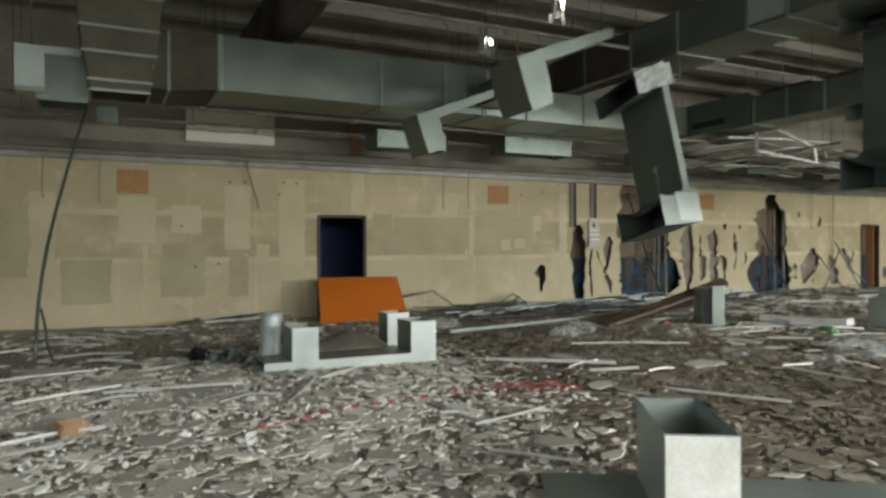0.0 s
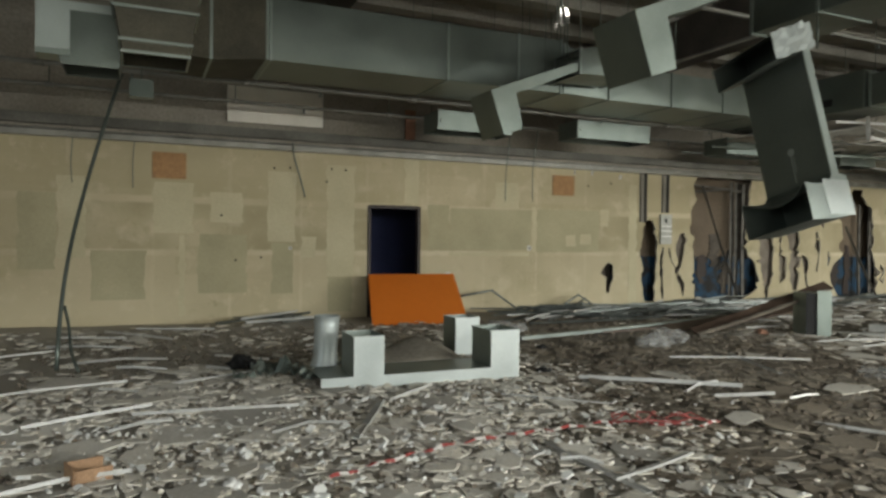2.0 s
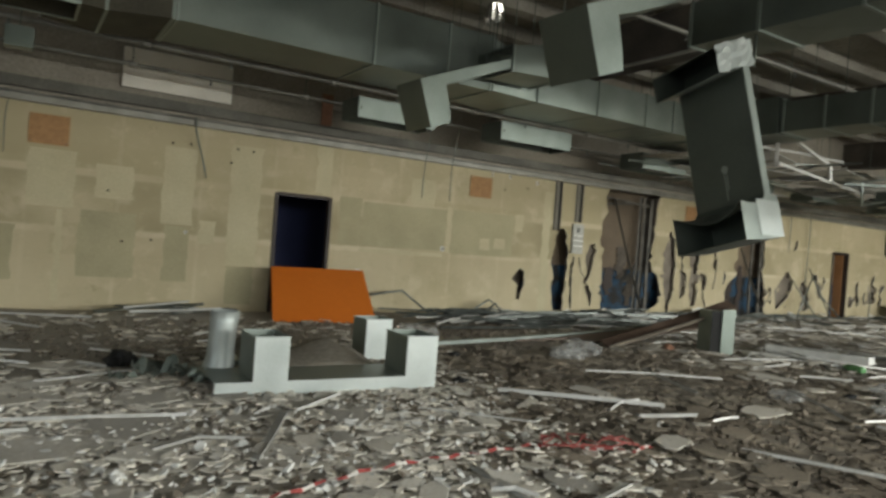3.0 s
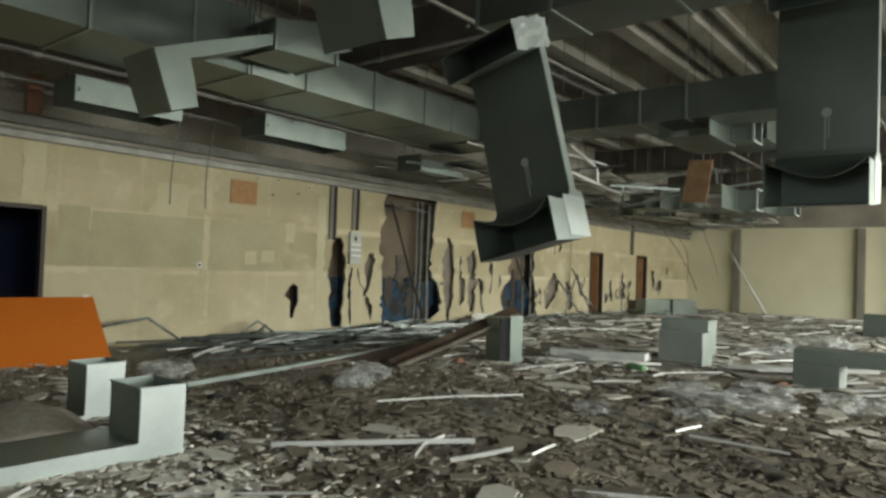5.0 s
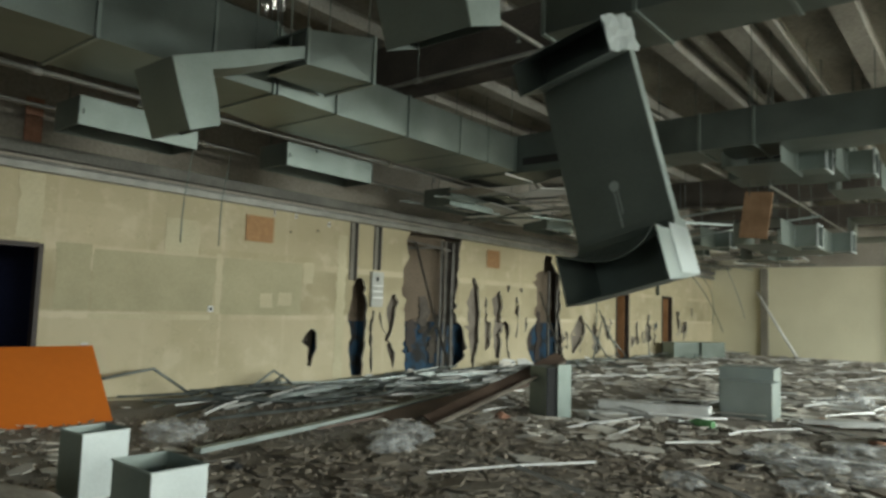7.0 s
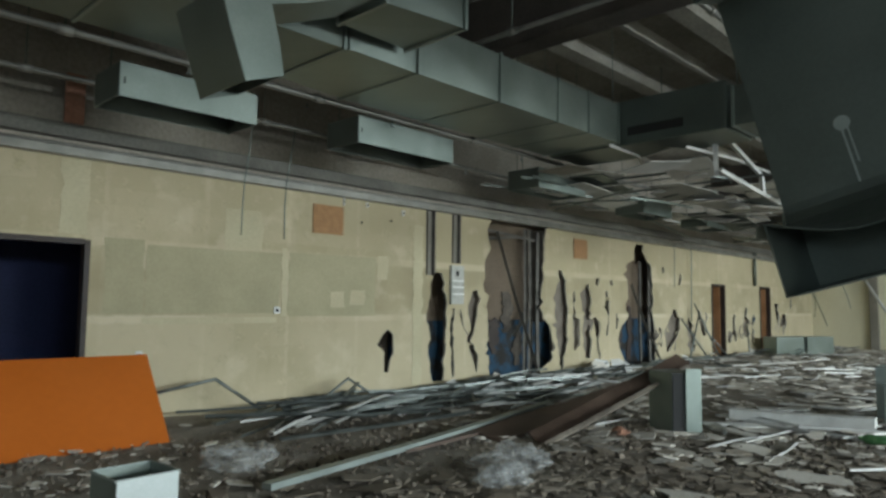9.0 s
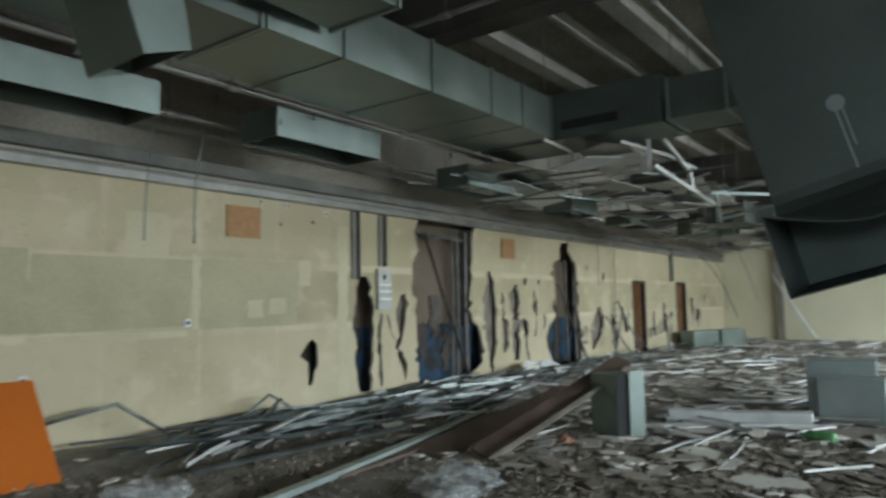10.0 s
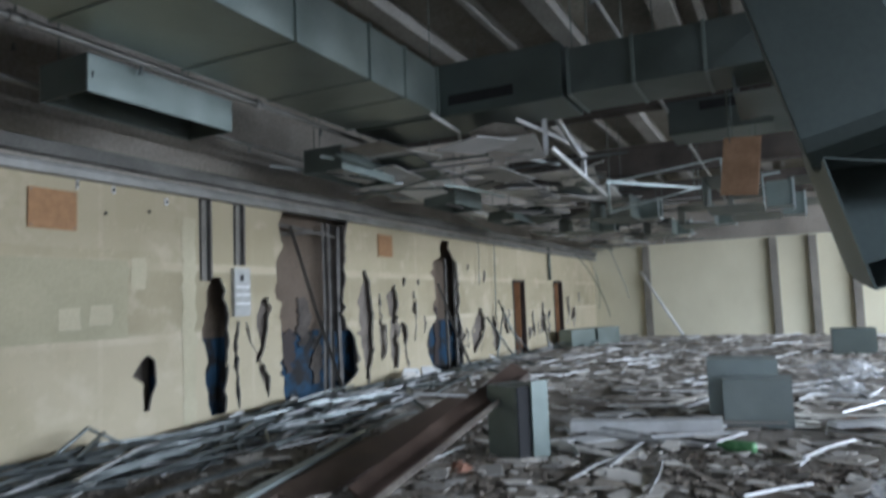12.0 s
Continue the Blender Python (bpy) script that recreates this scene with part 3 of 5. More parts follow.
holed_wall("wall_north", Y1, 0.03, X0, X1, 0.0, 3.15, HOLES, M_WALL, "cream painted board wall, patched, torn open in ragged holes")

# rooms behind the torn wall
bm = bmesh.new()
box(bm, (9.9, Y1 + 0.36, 0), (X1, Y1 + 1.1, 3.15))
box(bm, (9.78, Y1 + 0.03, 0), (9.9, Y1 + 1.1, 3.15))
box(bm, (X1 - 0.1, Y1 + 0.03, 0), (X1, Y1 + 0.36, 3.15))
single("wall_service_room", bm, M_SERVICE, "service room wall, blue below and grey above", "wall", kind="structure")
bm = bmesh.new()
box(bm, (X0, Y1 + 2.0, 0), (9.78, Y1 + 2.15, 3.15))
box(bm, (X0, Y1 + 0.03, 0), (X0 + 0.1, Y1 + 2.0, 3.15))
single("wall_dark_room", bm, M_NAVY, "dark navy wall of the unlit back room", "wall", kind="structure")
bm = bmesh.new()
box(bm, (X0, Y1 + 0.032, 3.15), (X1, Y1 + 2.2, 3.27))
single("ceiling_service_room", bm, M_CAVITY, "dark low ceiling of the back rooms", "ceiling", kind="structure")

# upper wall over the ledge
single("wall_north_upper", boxed((X0, Y1 + 0.02, 3.27), (X1, Y1 + 0.2, 5.9)), M_UPPER, "dusty block wall above the ledge", "wall", kind="structure")
single("wall_east", boxed((X1, Y0, 0), (X1 + 0.2, Y1 + 0.03, 3.55)), M_END, "plain cream painted end wall", "wall", kind="structure")
single("wall_east_upper", boxed((X1 + 0.1, Y0, 3.55), (X1 + 0.3, Y1 + 0.2, 5.9)), M_UPPER, "dusty block wall above the end wall", "wall", kind="structure")
bm = bmesh.new()
for ya, yb in ((Y0, -5.5), (-1.5, 1.0), (5.0, Y1 + 2.2)):
    box(bm, (X0 - 0.2, ya, 1.6), (X0, yb, 3.6))
box(bm, (X0 - 0.2, Y0, 0), (X0, Y1 + 2.2, 1.6))
box(bm, (X0 - 0.2, Y0, 3.6), (X0, Y1 + 2.2, 5.9))
single("wall_west", bm, M_UPPER, "bare dusty wall with two window openings", "wall", kind="structure")
bm = bmesh.new()
edges_x = [X0] + [e for wx, ww, _ in WINDOWS for e in (wx + 1.5 - ww / 2, wx + 1.5 + ww / 2)] + [X1]
for a, b in zip(edges_x[::2], edges_x[1::2]):
    box(bm, (a, Y0 - 0.2, 1.6), (b, Y0, 4.4))
box(bm, (X0, Y0 - 0.2, 0), (X1, Y0, 1.6))
box(bm, (X0, Y0 - 0.2, 4.4), (X1, Y0, 5.9))
single("wall_south", bm, M_UPPER, "bare wall with wide window openings", "wall", kind="structure")

bm = bmesh.new()
box(bm, (X0, Y0, 5.78), (X1, Y1 + 0.2, 5.95))
for y in (12.9, 11.6, 9.6, 8.13, 7.1, 5.75, 4.5, 3.2, 1.9, 0.6, -0.7, -2.0, -3.3, -4.6, -5.9):
    box(bm, (X0, y - 0.15, 5.54), (X1, y + 0.15, 5.779), mi=1)
for y in (10.5, 7.68, 6.65, 5.2, 3.9, 2.5):
    box(bm, (X0, y - 0.05, 5.6), (X1, y + 0.05, 5.779), mi=1)
single("ceiling", bm, (M_CEIL, M_RIB), "concrete deck with pale ribs", "ceiling", kind="structure")
for bx in (-4.0, 2.6, 9.1, 15.6, 22.1, 28.6):
    single("ceiling_beam", boxed((bx - 0.2, Y0, 4.75), (bx + 0.2, Y1, 5.52), 0.015), M_BEAM, "dark sprayed steel ceiling beam", "beam", "ceiling beams", "structure")

# ledge with its rail and conduit along the wall head
single("trim", boxed((X0, Y1 - 0.13, 3.055), (X1, Y1 - 0.003, 3.146), 0.006), M_PIPE, "grey steel channel along the wall head", "trim", kind="structure")
single("trim", boxed((X0, Y1 - 0.03, 3.152), (X1, Y1 + 0.018, 3.24)), M_UPPER, "narrow dusty board strip above the channel", "trim", kind="structure")
single("trim", boxed((X0, Y1 - 0.14, 3.244), (X1, Y1 + 0.018, 3.40), 0.008), M_LEDGE, "dull grey ledge above the strip", "trim", kind="structure")
bm = bmesh.new()
cable(bm, [(X0 + 0.1, Y1 - 0.09, 3.168), (X1 - 0.1, Y1 - 0.09, 3.168)], 0.02, 8)
single("conduit", bm, M_PIPE, "long grey conduit lying on the wall-head channel", "pipe")

# pilasters of the end wall
for py in (11.6, 7.15, 5.9, 4.65, 1.5, -1.8):
    single("pilaster", boxed((X1 - 0.2, py - 0.13, 0), (X1 - 0.002, py + 0.13, 3.5), 0.01), M_PILASTER, "dark grey steel pilaster on the end wall", "column", "pilasters", "structure")


# ---- doors ----
def door_frame(n, x0, x1, h, leaf):
    t = tagged(new("door_%d" % n), "dark brown door frame" + (" with a brown leaf ajar" if leaf else ", open and unlit behind"), "door", kind="structure")
    t.location = (x0, Y1, 0)
    w = x1 - x0
    part("jamb", boxed((-0.01, -0.025, 0), (0.05, 0.11, h), 0.004), M_FRAME, t)
    part("jamb", boxed((w - 0.05, -0.025, 0), (w + 0.01, 0.11, h), 0.004), M_FRAME, t)
    part("lintel", boxed((0.052, -0.025, h - 0.05), (w - 0.052, 0.11, h + 0.01), 0.004), M_FRAME, t)
    if leaf:
        bm = boxed((-0.04, 0, 0.02), (0, w - 0.12, h - 0.06), 0.004)
        bmesh.ops.rotate(bm, verts=bm.verts, cent=(0, 0, 0), matrix=Matrix.Rotation(radians(leaf), 3, "Z"))
        bmesh.ops.translate(bm, verts=bm.verts, vec=(w - 0.055, 0.115, 0))
        lf = part("leaf", bm, M_DOOR, t, "brown veneered leaf")
        bm = bmesh.new()
        cable(bm, [(w - 0.10, 0.70, 1.02), (w - 0.14, 0.72, 1.02), (w - 0.14, 0.62, 1.02)], 0.011, 6)
        part("door_handle", bm, M_STEEL, lf, "steel lever handle")
    return t


for number, ((a, b, h), leaf) in enumerate(zip(DOORS, (0, 4, 12)), 1):
    door_frame(number, a, b, h, leaf)


# ---- things on the wall ----
def board_patch(x, z, w, h):
    t = thing("strand_board_patch", (x, Y1 - 0.016, z), "orange-brown strand board screwed over a wall opening", "board", "boards on the wall")
    part("board", boxed((-w / 2, -0.006, -h / 2), (w / 2, 0.012, h / 2), 0.003), M_OSB, t)
    for sx in (-1, 1):
        for sz in (-1, 1):
            bm = bmesh.new()
            cable(bm, [(sx * (w / 2 - 0.03), -0.010, sz * (h / 2 - 0.03)), (sx * (w / 2 - 0.03), -0.004, sz * (h / 2 - 0.03))], 0.008, 8)
            part("screw", bm, M_STEEL, t)


board_patch(0.555, 2.70, 0.52, 0.43)
board_patch(8.27, 2.70, 0.54, 0.42)
board_patch(14.95, 2.71, 0.52, 0.42)

# electrical panel hanging in the torn wall
t = thing("electrical_panel", (11.02, Y1 - 0.06, 1.83), "white metal electrical panel with breaker rows", "panel")
cab = part("cabinet", boxed((-0.16, 0.0, -0.34), (0.16, 0.08, 0.33), 0.006), M_PANEL, t)
for z in (-0.18, -0.06, 0.05):
    part("breaker_row", boxed((-0.14, -0.012, z), (0.14, -0.001, z + 0.03), 0.003), M_WHITE, cab, "row of pale breakers")
part("knockout", boxed((-0.05, -0.006, 0.15), (0.02, -0.001, 0.23), 0.002), M_BLACK, cab, "black opening")

# studs left standing in the torn places
rnd = random.Random(8)
for x, z1, lean in ((10.33, 3.1, 0), (10.44, 3.1, 0), (10.94, 3.1, 0.0), (11.07, 3.1, 0), (13.2, 3.0, -0.03), (13.36, 3.0, -0.02),
                    (17.9, 2.6, 0.03), (14.1, 3.0, 0), (15.05, 3.0, 0), (19.5, 3.0, 0), (20.3, 3.0, 0), (23.8, 3.0, 0), (24.7, 3.0, 0)):
    bm = bmesh.new()
    angle_strip(bm, (lean, 0, 0.03), (0, 0, z1), 0.075, 0.045, 1.57, 0.02)
    single("wall_stud", bm, M_STUD, "bare steel wall stud in the torn opening", "stud", "studs in the torn wall", at=(x, Y1 + 0.16, 0))

# backing board inside the narrow tears
for a, b, z1, deep in ((9.0, 9.75, 1.4, 0.3), (11.34, 11.74, 1.9, 0.11), (14.1, 16.47, 3.0, 0.12), (18.5, 21.6, 3.0, 0.12), (22.85, 25.2, 3.0, 0.12), (26.7, 29.4, 3.0, 0.12)):
    single("inner_lining", boxed((a, Y1 + deep, 0.02), (b, Y1 + deep + 0.03, z1), 0.004), M_LINING, "brown inner lining seen through the tears", "wall", kind="structure")

for x, z1 in ((13.52, 2.95), (18.2, 2.6)):
    bm = bmesh.new()
    angle_strip(bm, (0.02, 0, 0.03), (0, 0, z1), 0.07, 0.045, 1.3, 0.02)
    single("wall_stud", bm, M_STUD, "dusty steel stud at the edge of the torn opening", "stud", "studs in the torn wall", at=(x, Y1 + 0.07, 0))

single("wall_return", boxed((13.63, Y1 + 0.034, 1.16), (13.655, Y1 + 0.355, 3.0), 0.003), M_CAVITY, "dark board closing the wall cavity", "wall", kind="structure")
for x0, z0 in ((10.285, 1.98), (10.915, 2.21)):
    t = thing("cable_trunking", (x0, Y1 + 0.012, z0), "dusty grey steel cable trunking set upright in the wall", "trunking", "trunking in the wall")
    part("back", boxed((0.0, 0.05, 0.0), (0.22, 0.056, 3.09 - z0), 0.001), M_LEDGE, t)
    part("cheek", boxed((0.0, 0.0, 0.0), (0.012, 0.049, 3.09 - z0), 0.001), M_STUD, t)
    part("cheek", boxed((0.208, 0.0, 0.0), (0.22, 0.049, 3.09 - z0), 0.001), M_STUD, t)
    part("cover", boxed((0.075, 0.02, 0.0), (0.15, 0.049, 3.09 - z0), 0.003), M_PILASTER, t, "narrow middle cover")

# head rails and rubbish in the large opening
for x0, x1, z, dz in ((11.9, 13.6, 2.86, -0.1), (11.95, 13.2, 2.7, 0.12)):
    bm = bmesh.new()
    angle_strip(bm, (0, 0, 0), (x1 - x0, 0.05, dz), 0.08, 0.05, 0.2, 0.03)
    single("head_rail", bm, M_STUD, "bent steel rail across the torn opening", "rail", "rails in the torn wall", at=(x0, Y1 + 0.12, z))
for x, y, a, b in ((12.75, 13.55, (0.12, -0.35, 0.1), (-0.62, 0.12, 2.85)), (13.05, 13.72, (-0.35, 0, 0.9), (0.2, 0.2, 1.35)), (17.0, 13.6, (0.7, -0.4, 0.15), (0.0, 0.0, 2.0))):
    bm = bmesh.new()
    angle_strip(bm, a, b, 0.06, 0.04, 0.6, 0.04)
    single("fallen_stud", bm, M_STUD, "fallen steel stud leaning in the torn opening", "stud", "studs in the torn wall", at=(x, y, 0))

# torn flaps of board still hanging on the wall edges
rnd = random.Random(21)
for h in HOLES:
    if len(h) < 8:
        continue
    for k in range(1):
        x, z = rnd.choice(h)
        if z < 0.25 or rnd.random() < 0.4:
            continue
        bm = bmesh.new()
        chip(bm, (0, 0, 0), rnd.uniform(0.08, 0.14), 0.012, 0.2, rnd)
        bmesh.ops.rotate(bm, verts=bm.verts, cent=(0, 0, 0), matrix=Euler((radians(90 + rnd.uniform(-25, 25)), 0, rnd.uniform(-0.5, 0.5))).to_matrix())
        single("torn_board_flap", bm, M_WALL, "torn cream flap of wall board", "board", "torn flaps", at=(x, Y1 + 0.02, z - 0.05))

# dark torn lining and clutter inside the walk-through openings
rnd = random.Random(44)
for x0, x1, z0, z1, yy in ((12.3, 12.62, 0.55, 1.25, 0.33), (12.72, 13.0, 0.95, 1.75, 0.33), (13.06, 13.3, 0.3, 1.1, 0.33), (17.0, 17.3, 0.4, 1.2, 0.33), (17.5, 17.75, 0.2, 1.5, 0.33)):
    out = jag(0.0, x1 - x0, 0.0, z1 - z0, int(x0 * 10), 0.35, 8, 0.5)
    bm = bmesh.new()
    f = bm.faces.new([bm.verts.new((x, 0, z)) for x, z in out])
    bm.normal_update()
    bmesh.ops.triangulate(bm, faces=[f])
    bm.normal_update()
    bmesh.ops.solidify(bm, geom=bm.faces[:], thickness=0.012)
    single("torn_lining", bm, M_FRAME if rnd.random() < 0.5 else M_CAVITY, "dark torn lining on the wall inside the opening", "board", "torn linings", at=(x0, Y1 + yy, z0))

# filler skims and bare patches where fittings were taken off the wall
SKIMS = ((2.16, 2.65, 1.46, 2.70), (3.20, 3.72, 0.85, 2.86), (1.20, 1.74, 1.78, 2.29), (0.32, 0.94, 1.59, 2.43), (4.70, 5.0, 2.21, 3.04), (2.75, 3.0, 1.18, 1.56), (-1.06, -0.67, 1.18, 2.47),
         (0.72, 0.80, 0.2, 1.56), (8.35, 8.61, 1.42, 1.65), (8.70, 8.98, 1.46, 1.68), (9.24, 9.44, 1.86, 2.22), (6.66, 7.19, 2.17, 2.70), (7.52, 7.61, 1.3, 2.23), (10.0, 10.22, 0.15, 2.79), (5.66, 7.46, 1.21, 1.29))
BARES = ((1.02, 1.8, 0.58, 1.58), (2.22, 2.60, 0.55, 1.44), (3.24, 3.68, 0.2, 0.83), (5.2, 5.64, 1.34, 2.2), (5.66, 7.50, 1.34, 2.15), (7.63, 9.2, 1.3, 2.18), (-1.6, -1.08, 1.0, 2.2), (-0.6, 0.2, 0.5, 1.3))
rnd = random.Random(52)
for table, mat, label in ((SKIMS, M_SKIM, "pale filler skim on the painted wall"), (BARES, M_BARE, "dull bare patch on the painted wall")):
    for x0, x1, z0, z1 in table:
        edge = tear(rnd.randrange(999), (z1, x0, x1), ((z0 + z1) / 2, x0, x1), (z0, x0, x1), rough=0.012)
        deep = 0.0012 + 0.0008 * rnd.random()
        bm = bmesh.new()
        f = bm.faces.new([bm.verts.new((x, 0, z)) for x, z in edge])
        bm.normal_update()
        bmesh.ops.triangulate(bm, faces=[f])
        bm.normal_update()
        bmesh.ops.solidify(bm, geom=bm.faces[:], thickness=deep)
        single("wall_patch", bm, mat, label, "wall patch", kind="structure", at=(0, Y1 - 0.0045 + (0.002 if mat is M_BARE else 0), 0))
# dark discs set on the wall in place of small fixing holes
for x, z in ((1.38, 1.9), (1.62, 1.14), (2.26, 2.75), (2.54, 2.77), (3.29, 2.79), (3.55, 2.78), (3.2, 2.55), (2.04, 1.19), (8.9, 2.72), (9.5, 2.8)):
    bm = bmesh.new()
    cable(bm, [(0, 0, 0), (0, 0.008, 0)], 0.02, 8)
    single("wall_plug", bm, M_BLACK, "dark disc standing for a fixing hole in the painted wall", "plug", "plugs in the wall", at=(x, Y1 - 0.012, z))

# small boxes, clips and holes on the plain wall
for x, z, w, h in ((7.45, 1.38, 0.09, 0.09), (5.62, 0.84, 0.08, 0.12), (5.62, 0.72, 0.07, 0.08), (2.55, 1.35, 0.05, 0.05), (9.0, 3.0, 0.05, 0.08), (8.55, 3.0, 0.03, 0.1), (9.75, 2.95, 0.06, 0.09)):
    t = thing("wall_box", (x, Y1 - 0.02, z), "small pale electrical box set in the wall", "socket", "boxes on the wall")
    part("box", boxed((-w / 2, 0, -h / 2), (w / 2, 0.018, h / 2), 0.004), M_PALE, t)
    part("opening", boxed((-w / 4, -0.004, -h / 4), (w / 4, -0.001, h / 4), 0.001), M_BLACK, t)

# hanging cables and rods
CABLES = [
    ((-0.12, 11.6, 3.68), (-0.56, 10.8, 1.80), (-0.71, 9.9, 0.06), 0.024),
    ((-0.66, 10.3, 0.72), (-0.60, 10.1, 0.40), (-0.48, 9.7, 0.07), 0.018),
    ((0.0, 13.57, 3.2), (0.02, 13.56, 2.9), (0.0, 13.57, 2.3), 0.008),
    ((-0.85, 13.57, 3.2), (-0.86, 13.55, 2.9), (-0.85, 13.57, 2.35), 0.008),
    ((2.55, 13.56, 3.2), (2.62, 13.52, 2.8), (2.78, 13.55, 2.25), 0.014),
    ((6.55, 12.9, 3.70), (6.56, 13.05, 3.0), (6.55, 13.1, 2.3), 0.009),
    ((7.15, 12.9, 3.70), (7.15, 13.05, 3.0), (7.16, 13.1, 2.3), 0.009),
    ((20.2, 13.57, 3.2), (20.22, 13.58, 2.2), (20.2, 13.57, 1.1), 0.014),
    ((19.2, 13.57, 3.2), (19.22, 13.58, 2.6), (19.2, 13.57, 2.0), 0.010),
    ((27.8, 13.57, 3.2), (28.4, 13.0, 2.2), (29.6, 12.8, 0.9), 0.016),
    ((29.0, 13.57, 3.2), (29.5, 13.2, 2.4), (29.2, 13.1, 1.2), 0.014),
    ((30.2, 12.9, 3.66), (30.5, 12.5, 2.4), (30.7, 12.3, 1.5), 0.012),
    ((4.1, 8.4, 4.61), (4.14, 8.22, 4.5), (4.22, 8.2, 4.3), 0.012),
]
for a, b, c, r in CABLES:
    bm = bmesh.new()
    o = Vector(a)
    pts = []
    for k in range(13):
        f = k / 12
        p = Vector(a) * (1 - f) ** 2 + (Vector(b) * 2 - (Vector(a) + Vector(c)) / 2) * 2 * f * (1 - f) + Vector(c) * f * f
        pts.append(p - o + Vector((0.012 * math.sin(7 * f + a[0]), 0.012 * math.cos(5 * f + a[0]), 0)))
    cable(bm, pts, r)
    single("hanging_cable", bm, M_GALV_D, "grey cable hanging loose from above", "cable", "hanging cables", at=a)
bm = bmesh.new()
cable(bm, [(0, 0, 0), (0, 0, 1.05)], 0.05, 10)
single("downpipe", bm, M_GALV_D, "short dark pipe under the ledge", "pipe", at=(24.95, 13.6, 2.2))
bm = bmesh.new()
cable(bm, [(0, 0, 0.02), (0.1, 0.75, 1.25), (0.2, 1.5, 2.55)], 0.05, 8)
single("leaning_pole", bm, M_PALE, "white pole leaning against the end wall", "pole", at=(30.4, 10.3, 0))
bm = boxed((-0.1, -0.02, 0), (0.1, 0.02, 0.55), 0.005)
single("rusty_plate", bm, M_RUST, "rusty red steel plate above the ledge", "plate", at=(4.75, 13.54, 3.40))
bm = boxed((-0.34, 0, 0.14), (1.3, 0.05, 0.75), 0.005)
single("pale_upper_board", bm, M_TILE_ONE, "pale board fixed above the ledge", "board", at=(1.8, 13.6, 3.36))

# orange panel against the door
t = thing("orange_panel", (4.70, 12.35, -0.03), "orange laminate panel leaning over the doorway", "panel")
bm = boxed((-0.84, -0.018, 0), (0.84, 0.018, 1.29), 0.004)
for v in bm.verts:
    if v.co.z < 0.5:
        v.co.x -= 0.2 if v.co.x < 0 else 0.08
bmesh.ops.rotate(bm, verts=bm.verts, cent=(0, 0, 0), matrix=Matrix.Rotation(radians(-45), 3, "X"))
part("board", bm, M_ORANGE, t)
bm = boxed((-0.83, 0.019, 0.12), (0.72, 0.026, 1.28))
bmesh.ops.rotate(bm, verts=bm.verts, cent=(0, 0, 0), matrix=Matrix.Rotation(radians(-45), 3, "X"))
part("backing", bm, M_CARD, t, "raw brown backing")


# ---- ducts ----
def sheet_elbow(name, pairs, width, at, label, turn=None, mat=M_GALV_D, side=M_GALV, group="drop ducts", sag=0.0):
    """A flat duct bent in one plane: pairs of outer and inner points (u, w), u and w along the local x and -z, extruded along y."""
    t = thing(name, at, label, "duct", group, turn=turn)
    th = 0.006
    n = len(pairs)
    ou = [Vector((u, 0, -w)) for (u, w), _ in pairs]
    iu = [Vector((u, 0, -w)) for _, (u, w) in pairs]
    wv = Vector((0, width, 0))

    def strip(line, dip=0.0):
        """One sheet across the duct's width; dip: how far its free lip sags in the middle."""
        m = 8 if dip else 1
        bm = bmesh.new()
        rows = []
        for k, p in enumerate(line):
            w = max(0.0, (k - n + 4) / 3) ** 1.5 if dip else 0.0
            rows.append([bm.verts.new(p + wv * (j / m) - Vector((0, 0, dip * w * math.sin(math.pi * (j / m) ** 0.8)))) for j in range(m + 1)])
        for a, b in zip(rows, rows[1:]):
            for j in range(m):
                bm.faces.new((a[j], b[j], b[j + 1], a[j + 1]))
        bm.normal_update()
        bmesh.ops.solidify(bm, geom=bm.faces[:], thickness=th)
        return bm

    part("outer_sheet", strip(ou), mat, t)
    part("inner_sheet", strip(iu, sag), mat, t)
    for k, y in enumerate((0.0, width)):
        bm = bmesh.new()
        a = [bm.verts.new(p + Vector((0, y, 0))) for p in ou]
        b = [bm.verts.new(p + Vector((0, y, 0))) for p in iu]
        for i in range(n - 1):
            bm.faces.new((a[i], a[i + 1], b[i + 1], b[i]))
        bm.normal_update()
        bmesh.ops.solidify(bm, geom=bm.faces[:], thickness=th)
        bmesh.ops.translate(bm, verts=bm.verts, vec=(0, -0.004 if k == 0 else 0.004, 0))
        # light baked in: the -y side gets the brighter sheet tone
        part("side_panel", bm, side if k == 0 else mat, t, "side panel painted in a lit tone" if k == 0 else "")
    return t


# the duct that hangs down into the room
roll = Matrix.Rotation(radians(-15), 3, "X") @ Matrix.Rotation(radians(0), 3, "Z")
HANG = [((-0.62, -0.09), (-0.60, 0.17)), ((-0.09, -0.34), (-0.2, 0.02)), ((-0.10, 1.20), (-0.2, 1.13)), ((-0.10, 1.33), (-0.2, 1.30)), ((0.0, 1.345), (-0.205, 1.35)),
        ((0.0, 1.74), (-0.25, 1.41)), ((-0.12, 1.765), (-0.35, 1.44)), ((-0.32, 1.79), (-0.46, 1.45)), ((-0.60, 1.81), (-0.60, 1.44))]
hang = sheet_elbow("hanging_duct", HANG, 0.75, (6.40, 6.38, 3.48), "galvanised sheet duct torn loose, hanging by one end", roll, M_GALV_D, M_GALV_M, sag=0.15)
# paler cheek paints the light on the elbow's -y side
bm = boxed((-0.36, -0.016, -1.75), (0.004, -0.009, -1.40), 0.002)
part("end_cheek", bm, M_GALV_L, hang, "square end cheek painted in a lit tone")
bm = bmesh.new()
